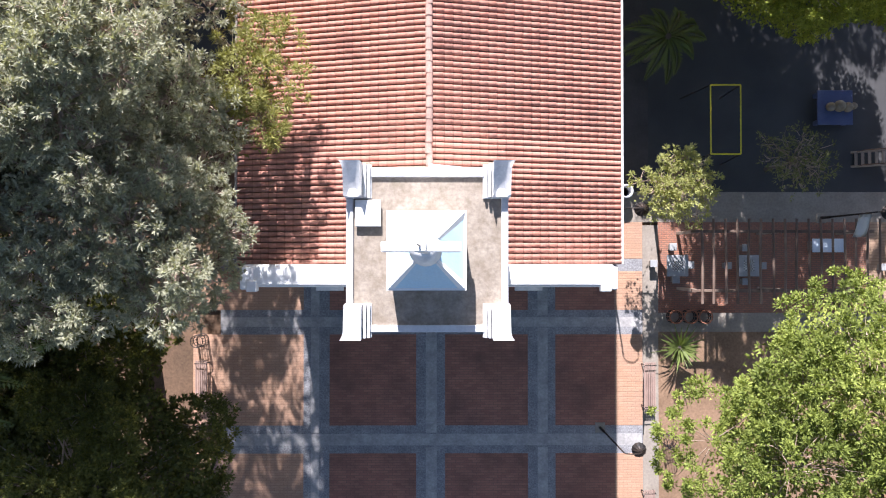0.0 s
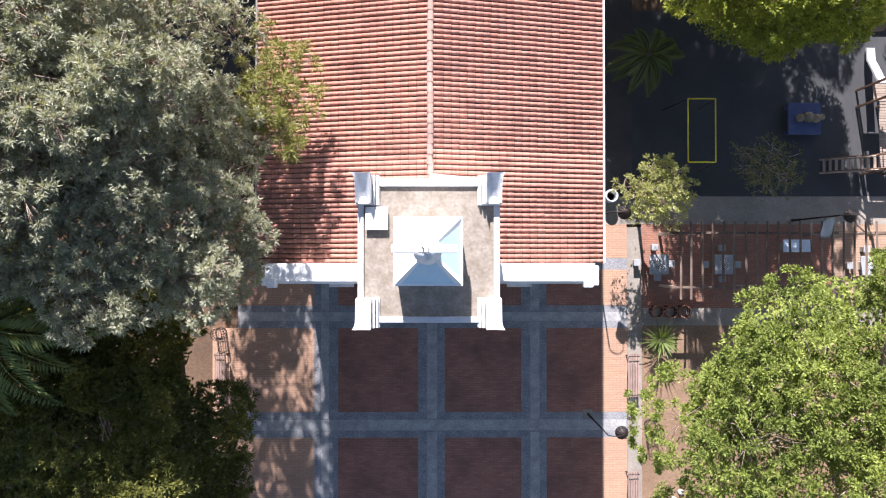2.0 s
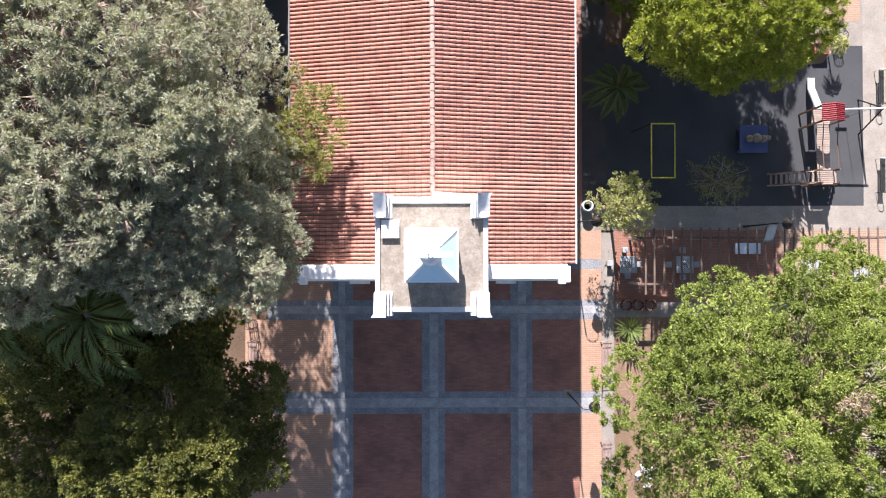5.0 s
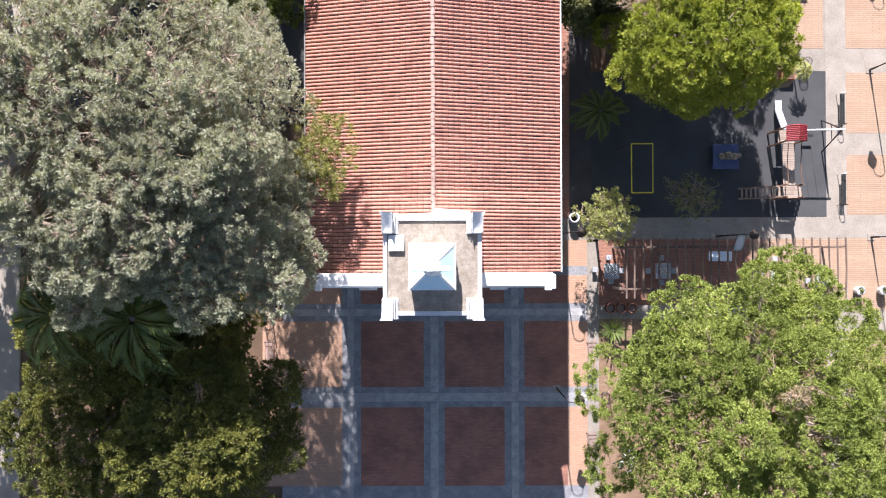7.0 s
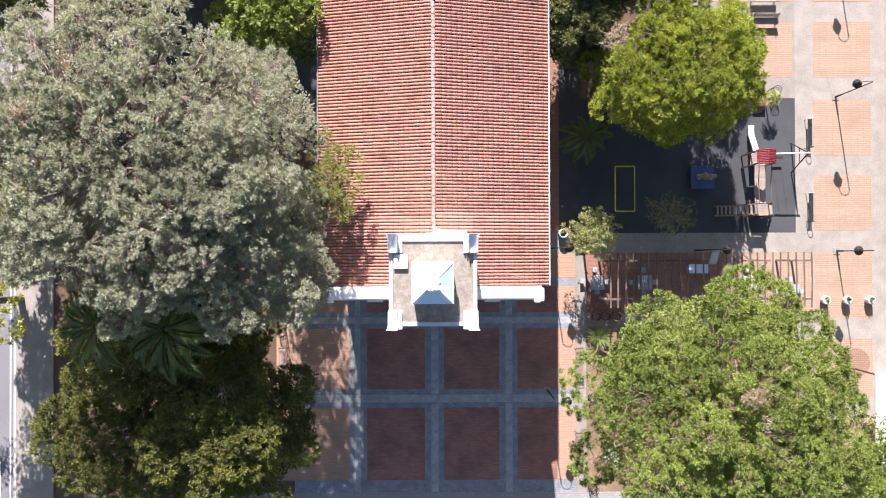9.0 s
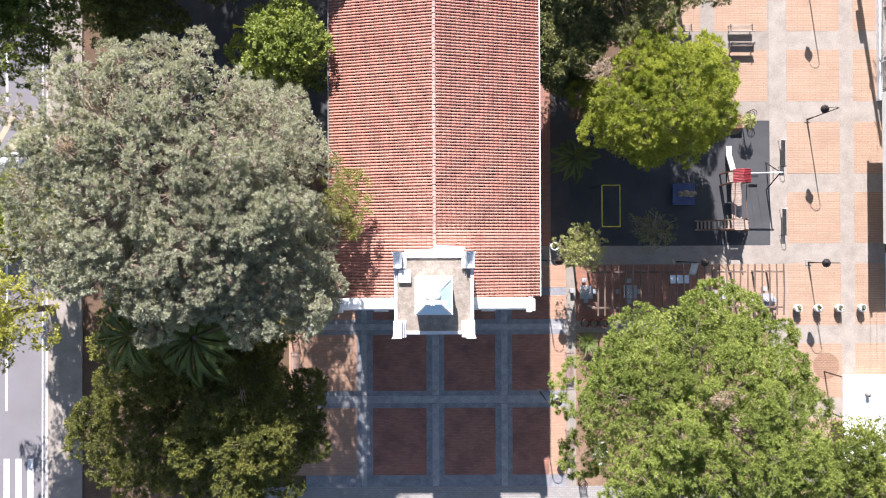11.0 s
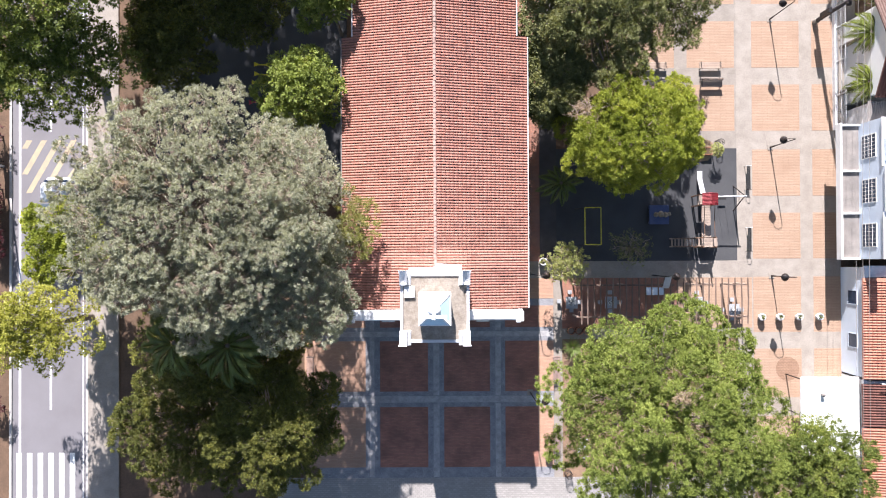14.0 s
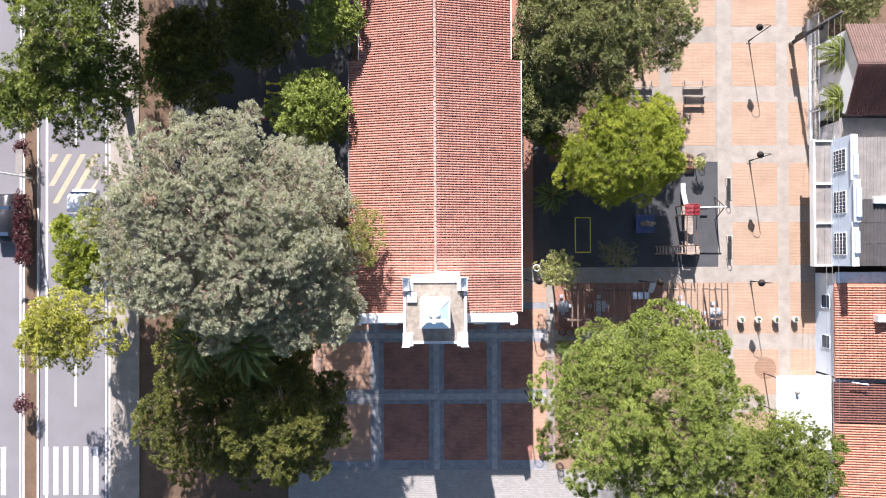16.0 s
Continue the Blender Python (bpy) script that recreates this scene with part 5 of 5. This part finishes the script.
# stones in the garden bed
for k in range(16):
    a = random.uniform(0, 6.28)
    r = random.uniform(0.08, 0.2)
    bm = bmesh.new()
    bmesh.ops.create_icosphere(bm, subdivisions=2, radius=r)
    for v in bm.verts:
        v.co *= 1 + 0.3 * noise.noise(v.co * 9 + Vector((k, 0, 0)))
        v.co.z *= 0.7
    st = linked("stone", bm, M_KERB)
    st.matrix_basis = pose(12.2 + 0.45 * math.cos(a) + 0.25 * random.random(), -13.0 + 1.3 * math.sin(a) * random.random(), -0.02 + r * 0.4)
    tagged(st, "pale rough field stone in the garden bed", "stone", "stones in the garden bed")

# shrubs on the planted strip
for k, y in enumerate((4.3, 5.2, 6.1, 7.0, 7.9, 8.8, 9.6, 14.2, -9.0)):
    tree("purple_shrub", -37.65 + random.uniform(-0.1, 0.1), y, 0.72, 1.7, "dark purple leafy shrub on the planted strip", L_PURPLE, 7, 10, 12, 0.24, 0.08, 0.2, category="shrub", ragged=0.5, thin=0.3, core=0.3)
panel = thing("bus_stop_panel", -37.6, 12.9, 0, "grey metal panel on posts on the planted strip", "sign panel")
part("panel", box(-0.32, 0.32, -1.1, 1.1, 1.9, 2.0, 0.01), M_FIBRE, panel)
for y in (-0.9, 0.9):
    part("post", tube([(0, y, -0.1), (0, y, 1.9)], 0.04, 6), M_STEEL, panel)


# ---- vehicles ----
def wheel_parts(root, x, y, r, w):
    tyre = part("wheel", tube([(x - w / 2, y, r), (x + w / 2, y, r)], r, 18), M_RUBBER, root)
    part("rim", tube([(x - w / 2 - 0.01, y, r), (x + w / 2 + 0.01, y, r)], r * 0.55, 12), M_WHITE_DIRTY, tyre)


truck = thing("box_truck", -32.2, 0, ROAD_TOP, "small white truck parked by the kerb", "truck")
part("cargo_box", box(-1.05, 1.05, 4.4, 8.2, 0.95, 2.2, 0.04), M_CARPAINT, truck)
part("chassis", box(-0.5, 0.5, 4.5, 9.8, 0.5, 0.95), M_BLACK, truck)
cab = bmesh.new()
prof = [(8.4, 0.55), (10.45, 0.55), (10.5, 1.15), (10.25, 1.35), (9.95, 2.05), (9.75, 2.2), (8.5, 2.28), (8.4, 2.15)]
lo, hi = [cab.verts.new((-1.1, y, z)) for y, z in prof], [cab.verts.new((1.1, y, z)) for y, z in prof]
cab.faces.new(lo[::-1]), cab.faces.new(hi)
for i in range(len(prof)):
    j = (i + 1) % len(prof)
    cab.faces.new((lo[i], lo[j], hi[j], hi[i]))
bmesh.ops.recalc_face_normals(cab, faces=cab.faces)
bmesh.ops.bevel(cab, geom=cab.edges[:], offset=0.05, segments=2, affect="EDGES")
cab_ob = part("cab", cab, M_CARPAINT, truck, "white cab")
part("windscreen", prism([(-0.95, 10.0), (0.95, 10.0), (0.95, 10.22), (-0.95, 10.22)], 1.45, 1.9), M_GLASS, cab_ob)
part("roof_hatch", box(-0.45, 0.45, 8.85, 9.5, 2.2, 2.30, 0.03), M_WHITE_DIRTY, cab_ob)
for s in (-1, 1):
    part("mirror", box(s * 1.28 - 0.09, s * 1.28 + 0.09, 9.9, 9.98, 1.4, 1.75, 0.02), M_BLACK, cab_ob)
    for y in (9.3, 5.4):
        wheel_parts(truck, s * 0.95, y, 0.45, 0.28)


def car(x, y, turn, paint, label):
    root = thing("car", x, y, ROAD_TOP, label, "car", turn=turn)
    body = bmesh.new()
    prof = [(-2.2, 0.35), (2.2, 0.35), (2.25, 0.62), (2.05, 0.80), (1.15, 0.92), (0.55, 1.40), (-0.95, 1.44), (-1.75, 1.02), (-2.2, 0.95), (-2.27, 0.6)]
    wide = [0.86, 0.86, 0.80, 0.84, 0.84, 0.62, 0.62, 0.80, 0.82, 0.82]
    lo, hi = [body.verts.new((-w, y_, z)) for (y_, z), w in zip(prof, wide)], [body.verts.new((w, y_, z)) for (y_, z), w in zip(prof, wide)]
    body.faces.new(lo[::-1]), body.faces.new(hi)
    for i in range(len(prof)):
        j = (i + 1) % len(prof)
        body.faces.new((lo[i], lo[j], hi[j], hi[i]))
    bmesh.ops.recalc_face_normals(body, faces=body.faces)
    bmesh.ops.bevel(body, geom=body.edges[:], offset=0.06, segments=2, affect="EDGES")
    part("body", body, paint, root, smooth=True)
    part("windscreen", prism([(-0.66, 0.62), (0.66, 0.62), (0.72, 1.08), (-0.72, 1.08)], 1.0, 1.2), M_GLASS, root)
    part("rear_window", prism([(-0.7, -1.6), (0.7, -1.6), (0.62, -1.05), (-0.62, -1.05)], 1.05, 1.27), M_GLASS, root)
    for sx in (-1, 1):
        part("mirror", box(sx * 0.95 - 0.09, sx * 0.95 + 0.09, 0.6, 0.75, 0.9, 1.05, 0.02), paint, root)
        for y_ in (1.4, -1.35):
            wheel_parts(root, sx * 0.78, y_, 0.31, 0.2)
    return root


car(-39.75, 7.9, 0, M_CARBLACK, "black saloon car on the far carriageway")


# ---- garden west of the nave ----
slab("paved_yard", -24.5, -8.0, 9.5, 42, M_ASPHALT, "dark asphalt yard in deep shade behind the trees", "pavement", -0.01)
for k, y in enumerate((19.6, 18.1, 16.6)):
    bar = thing("exercise_bar", -13.4, y, 0, "pale yellow steel exercise rail in the shaded yard", "exercise rail", "exercise rails")
    part("rail", tube([(-0.7, 0, 0.8), (0.7, 0, 0.8)], 0.05, 6), M_YELLOW, bar)
    for s in (-1, 1):
        part("post", tube([(s * 0.6, 0, -0.15), (s * 0.6, 0, 0.8)], 0.04, 6), M_YELLOW, bar)


# rocking seats in the shaded church garden
def rocking_seat(x, y, paint, label):
    root = thing("rocking_seat", x, y, 0, label, "play seat", turn=random.uniform(-8, 8), group="rocking seats in the garden")
    part("post", tube([(0, 0, -0.05), (0, 0, 0.5)], 0.05, 8), M_STEEL, root)
    part("beam", box(-0.5, 0.5, -0.05, 0.05, 0.5, 0.6, 0.01), paint, root)
    for s in (-1, 1):
        part("seat_plate", prism([(s * 0.3, -0.06), (s * 0.68, -0.2), (s * 0.68, 0.2), (s * 0.3, 0.06)][::s], 0.6, 0.65), paint, root)
    return root


for x, y, paint, label in ((-15.15, 20.15, M_YELLOW, "yellow rocking seat in deep shade"), (-15.15, 19.3, M_YELLOW, "yellow rocking seat in deep shade"), (-15.35, 18.6, M_YELLOW, "yellow rocking seat in deep shade"), (-15.6, 16.95, M_RED, "red rocking seat in deep shade")):
    rocking_seat(x, y, paint, label)

# white ring planter at the corner of the play area
bin_ = thing("litter_bin", 8.81, 3.17, 0, "round white open bin beside the small tree", "bin")
part("shell", turned([(0.24, 0.0), (0.31, 0.12), (0.34, 0.75), (0.30, 0.80), (0.25, 0.78), (0.22, 0.2)], 20), M_WHITE_GREY, bin_, smooth=True)
part("dark_inside", turned([(0.0, 0.19), (0.22, 0.2)], 20), M_BLACK, bin_)


# ---- houses on the east side ----
def window_unit(parent, x, y, z0, z1, half, barred=True):
    """A barred window in a wall that faces west."""
    win = part("window", box(x - 0.012, x + 0.08, y - half, y + half, z0, z1), M_GLASS, parent, "dark barred window")
    for a, b, c, d in ((y - half - 0.05, y - half, z0 - 0.05, z1 + 0.05), (y + half, y + half + 0.05, z0 - 0.05, z1 + 0.05), (y - half, y + half, z0 - 0.05, z0), (y - half, y + half, z1, z1 + 0.05)):
        part("frame", box(x - 0.03, x + 0.05, a, b, c, d), M_WHITE if barred else M_BLUE_WALL, win)
    n = max(3, int(half * 2 / 0.3)) if barred else 1
    for k in range(1, n):
        yy = y - half + 2 * half * k / n
        part("bar", box(x - 0.05, x - 0.03, yy - 0.009, yy + 0.009, z0, z1), M_WHITE, win)
    for k in range(1, 4 if barred else 1):
        zz = z0 + (z1 - z0) * k / 4
        part("bar", box(x - 0.07, x - 0.05, y - half, y + half, zz - 0.009, zz + 0.009), M_WHITE, win)


def corrugated(x0, x1, y0, y1, z0, z1, wave=0.18, height=0.016):
    """Corrugated sheets whose ribs run along y; z0 at y0, z1 at y1."""
    n = int((x1 - x0) / wave * 6)
    x = np.linspace(x0, x1, n + 1)
    w = height * np.sin((x - x0) / wave * 2 * math.pi)
    v = np.concatenate([np.stack([x, np.full(n + 1, y), z + w], 1) for y, z in ((y0, z0), (y1, z1))])
    i = np.arange(n)
    return v, np.stack([i, i + 1, n + 2 + i, n + 1 + i], 1)


house = thing("house", 0, 0, 0, "pale blue-white house with balcony, barred windows and stepped parapet", "house")
part("wall", box(34.6, 46, 3.4, 14.2, -0.1, 3.2), M_WHITE_DIRTY, house)
part("balcony_slab", box(32.6, 34.6, 3.3, 14.3, 3.2, 3.36), M_FIBRE, house, "stained grey balcony floor")
part("balcony_rail", box(32.55, 32.72, 3.25, 14.35, 3.1, 3.85, 0.02), M_WHITE, house, "low white balcony wall")
for y in (3.25, 6.95, 10.4, 14.15):
    part("balcony_divider", box(32.73, 34.29, y, y + 0.16, 3.36, 3.58, 0.01), M_WHITE, house)
for y0, y1, top in ((10.5, 14.3, 6.6), (6.95, 10.5, 7.0), (3.3, 6.95, 6.7)):
    part("facade", box(34.3, 34.55, y0, y1, 3.36, top), M_BLUE_WALL, house)
    part("coping", box(34.2, 34.75, y0 + 0.003, y1 - 0.003, top, top + 0.14, 0.01), M_WHITE, house)
for y0, y1, top in ((10.9, 12.6, 7.0), (7.4, 9.8, 7.4), (4.4, 6.2, 7.1)):
    part("parapet_step", box(34.32, 34.7, y0, y1, 6.7, top, 0.01), M_BLUE_WALL, house)
for y in (12.3, 8.75, 5.2):
    window_unit(house, 34.28, y, 3.9, 5.75, 0.9)
part("wall", box(34.55, 46, 3.4, 3.6, 3.2, 4.75), M_WHITE_DIRTY, house)
part("wall", box(34.55, 46, 14.0, 14.2, 3.2, 4.75), M_WHITE_DIRTY, house)
for y0, y1, m in ((9.0, 14.3, M_FIBRE), (7.0, 8.96, M_FIBRE_DARK), (5.2, 6.96, M_FIBRE_DARK), (3.3, 5.16, M_FIBRE_DARK)):
    v, f = corrugated(34.56, 46, y0, y1, 5.0 - 0.018 * (14.3 - y0), 5.06 - 0.018 * (14.3 - y1), 0.30, 0.045)
    raw_mesh("roof_sheet", v, f, m, house)
tank = thing("roof_tank", 37.8, 8.9, 5.0, "white plastic pipe box on the corrugated roof", "roof box")
part("box_body", box(-0.8, 0.8, -0.3, 0.3, -0.15, 0.25, 0.04), M_WHITE, tank)


def clay_roof(parent, x0, x1, y0, y1, z0, z1, material, pitch=0.218, course=0.34):
    """Barrel tiles in rows along x on a plane that climbs from z0 at x0 to z1 at x1."""
    a = math.atan2(z1 - z0, x1 - x0)
    rot = np.array(Matrix.Rotation(math.pi, 3, "Z") @ Matrix.Rotation(a, 3, "Y"))
    v0, f0 = tile_verts(0.085, 0.076, 0.84, 0.42)
    run = math.hypot(x1 - x0, z1 - z0)
    vs, fs, count = [], [], 0
    for r in range(int((y1 - y0) / pitch)):
        for c in range(int(run / course)):
            p = np.array([-c * course + random.uniform(-0.015, 0.015), -(y0 + pitch * (r + 0.5)) + random.uniform(-0.008, 0.008), random.uniform(0, 0.008)])
            vs.append((v0 + p) @ rot.T)
            fs.append(f0 + count)
            count += len(v0)
    v = np.concatenate(vs)
    # the first course starts at the low edge
    v = v + np.array([x0, 0, z0])
    tagged(raw_mesh("roof_tiles", v, np.concatenate(fs), material, parent), kind="stuff")
    bm = bmesh.new()
    q = [(x0, y0, z0 + 0.01), (x0, y1, z0 + 0.01), (x1, y1, z1 + 0.01), (x1, y0, z1 + 0.01)]
    w = [bm.verts.new(p) for p in q] + [bm.verts.new((p[0], p[1], p[2] - 0.15)) for p in q]
    for f in ((0, 1, 2, 3), (7, 6, 5, 4), (0, 4, 5, 1), (1, 5, 6, 2), (2, 6, 7, 3), (3, 7, 4, 0)):
        bm.faces.new([w[i] for i in f])
    bmesh.ops.recalc_face_normals(bm, faces=bm.faces)
    part("roof_bed", bm, material, parent)


blue_house = thing("house", 0, 0, 0, "low pale blue house with orange clay tile roof", "house")
part("wall", box(34.55, 34.8, -6.4, 2.6, -0.1, 3.5), M_BLUE_WALL, blue_house)
part("wall", box(34.8, 46, 2.35, 2.6, -0.1, 3.5), M_WHITE_DIRTY, blue_house)
part("wall", box(34.8, 46, -6.4, -6.15, -0.1, 3.5), M_WHITE_DIRTY, blue_house)
for y in (0.1, -3.5):
    window_unit(blue_house, 34.53, y, 1.2, 2.5, 0.55, False)
clay_roof(blue_house, 34.35, 46, -6.5, 1.75, 3.65, 5.6, M_TILE_HOUSE)
part("roof_ledge", box(34.5, 46, 1.8, 2.75, 3.5, 3.62, 0.01), M_WHITE_DIRTY, blue_house)
duct = thing("roof_duct", 38.3, -1.2, 4.5, "white square duct on the clay tile roof", "duct")
part("box_body", box(-0.9, 0.9, -0.32, 0.32, -0.3, 0.5, 0.03), M_WHITE, duct)

old_house = thing("house", 0, 0, 0, "house with clay tile roof, its north strip coloured dark for the neighbour's shade", "house")
part("wall", box(34.55, 34.8, -40, -6.6, -0.1, 3.3), M_WHITE_DIRTY, old_house)
part("wall", box(34.8, 46, -6.95, -6.7, -0.1, 3.3), M_WHITE_DIRTY, old_house)
# dark tiles here carry the shade of the neighbouring roof in their colour
clay_roof(old_house, 34.4, 46, -10.4, -6.9, 3.4, 5.0, M_TILE_OLD)
clay_roof(old_house, 34.4, 46, -26.0, -10.5, 3.4, 5.2, M_TILE_HOUSE)

pipe = thing("drain_pipe", 36.6, -6.75, 4.35, "short white drain pipe with a flared end between the roofs", "pipe")
part("tube", tube([(-1.1, 0.0, -0.12), (0.0, -0.15, 0.0), (0.25, -0.2, 0.02)], [0.05, 0.05, 0.09], 8), M_WHITE, pipe, smooth=True)

kiosk = thing("kiosk", 0, 0, 0, "small kiosk with flat white roof beside the square", "kiosk")
part("wall", box(31.6, 34.2, -12.6, -7.4, -0.1, 2.75), M_WHITE_DIRTY, kiosk)
for y in (-6.6, -9.6, -12.7):
    part("post", tube([(29.75, y, -0.05), (29.75, y, 2.75)], 0.05, 8), M_STEEL, kiosk)
part("roof", box(29.6, 34.4, -12.9, -6.4, 2.75, 2.95, 0.03), M_WHITE, kiosk, "flat white roof slab")
part("vent", turned([(0.12, 2.9), (0.12, 3.25), (0.18, 3.28), (0.02, 3.4)], 10, at=(31.3, -7.8, 0)), M_FIBRE, kiosk)

north_house = thing("house", 0, 0, 0, "white house with old red tile gable roof behind a fence", "house")
part("wall", box(35.0, 46, 16.6, 23.6, -0.1, 5.0), M_WHITE, north_house)
gable = bmesh.new()
tri = [(16.6, 5.0), (23.6, 5.0), (20.1, 6.75)]
lo, hi = [gable.verts.new((35.0, y, z)) for y, z in tri], [gable.verts.new((35.25, y, z)) for y, z in tri]
gable.faces.new(lo), gable.faces.new(hi[::-1])
for i in range(3):
    gable.faces.new((lo[i], hi[i], hi[(i + 1) % 3], lo[(i + 1) % 3]))
bmesh.ops.recalc_face_normals(gable, faces=gable.faces)
part("gable", gable, M_WHITE, north_house)


def side_roof(parent, x0, x1, ya, za, yb, zb, material, pitch=0.22, course=0.38):
    """Barrel tiles running down from the ridge (yb, zb) to the eave (ya, za)."""
    sign = 1 if ya > yb else -1
    run = math.hypot(yb - ya, zb - za)
    a = math.atan2(zb - za, abs(yb - ya))
    rot = np.array(Matrix.Rotation(sign * math.pi / 2, 3, "Z") @ Matrix.Rotation(a, 3, "Y"))
    v0, f0 = tile_verts(0.09, 0.078, 0.84, 0.46)
    vs, fs, count = [], [], 0
    for r in range(int((x1 - x0) / pitch)):
        for c in range(int(run / course)):
            p = np.array([-c * course, 0, random.uniform(0, 0.008)])
            vs.append((v0 + p) @ rot.T + np.array([x0 + pitch * (r + 0.5), ya, za]))
            fs.append(f0 + count)
            count += len(v0)
    tagged(raw_mesh("roof_tiles", np.concatenate(vs), np.concatenate(fs), material, parent), kind="stuff")
    bm = bmesh.new()
    q = [(x0, ya, za), (x1, ya, za), (x1, yb, zb), (x0, yb, zb)]
    w = [bm.verts.new(p) for p in q] + [bm.verts.new((p[0], p[1], p[2] - 0.14)) for p in q]
    for f in ((0, 1, 2, 3), (7, 6, 5, 4), (0, 4, 5, 1), (1, 5, 6, 2), (2, 6, 7, 3), (3, 7, 4, 0)):
        bm.faces.new([w[i] for i in f])
    bmesh.ops.recalc_face_normals(bm, faces=bm.faces)
    part("roof_bed", bm, material, parent)


side_roof(north_house, 34.8, 46, 24.0, 4.95, 20.1, 6.95, M_TILE_BROWN)
side_roof(north_house, 34.8, 46, 16.2, 4.95, 20.1, 6.95, M_TILE_OLD)
annex = thing("annex", 0, 0, 0, "low annex with grey sheet roof between the houses", "annex")
part("wall", box(35.0, 46, 14.25, 16.0, -0.1, 3.6), M_WHITE_DIRTY, annex)
v, f = corrugated(34.8, 46, 14.3, 16.15, 3.75, 3.85, 0.16, 0.02)
raw_mesh("roof_sheet", v, f, M_FIBRE, annex)
yard = setting("garden_yard", box(34.6, 36, 14.3, 40, -0.2, 0.02), M_CONCRETE, "pale concrete yard behind the fence", "pavement")

fence = thing("fence", 0, 0, 0, "low wall with white steel bar fence along the garden", "fence")
part("plinth", box(34.0, 34.25, 14.4, 26.0, -0.1, 0.45, 0.01), M_WHITE_DIRTY, fence)
for z in (0.6, 1.25, 1.9):
    part("rail", box(34.1, 34.14, 14.4, 26.0, z - 0.02, z + 0.02), M_WHITE_DIRTY, fence)
for k in range(78):
    y = 14.45 + 0.148 * k
    part("bar", box(34.105, 34.13, y - 0.012, y + 0.012, 0.45, 2.0), M_WHITE_DIRTY, fence)
for k in range(5):
    y = 14.4 + 2.9 * k
    part("post", box(34.08, 34.16, y - 0.04, y + 0.04, 0.45, 2.05, 0.008), M_WHITE_DIRTY, fence)
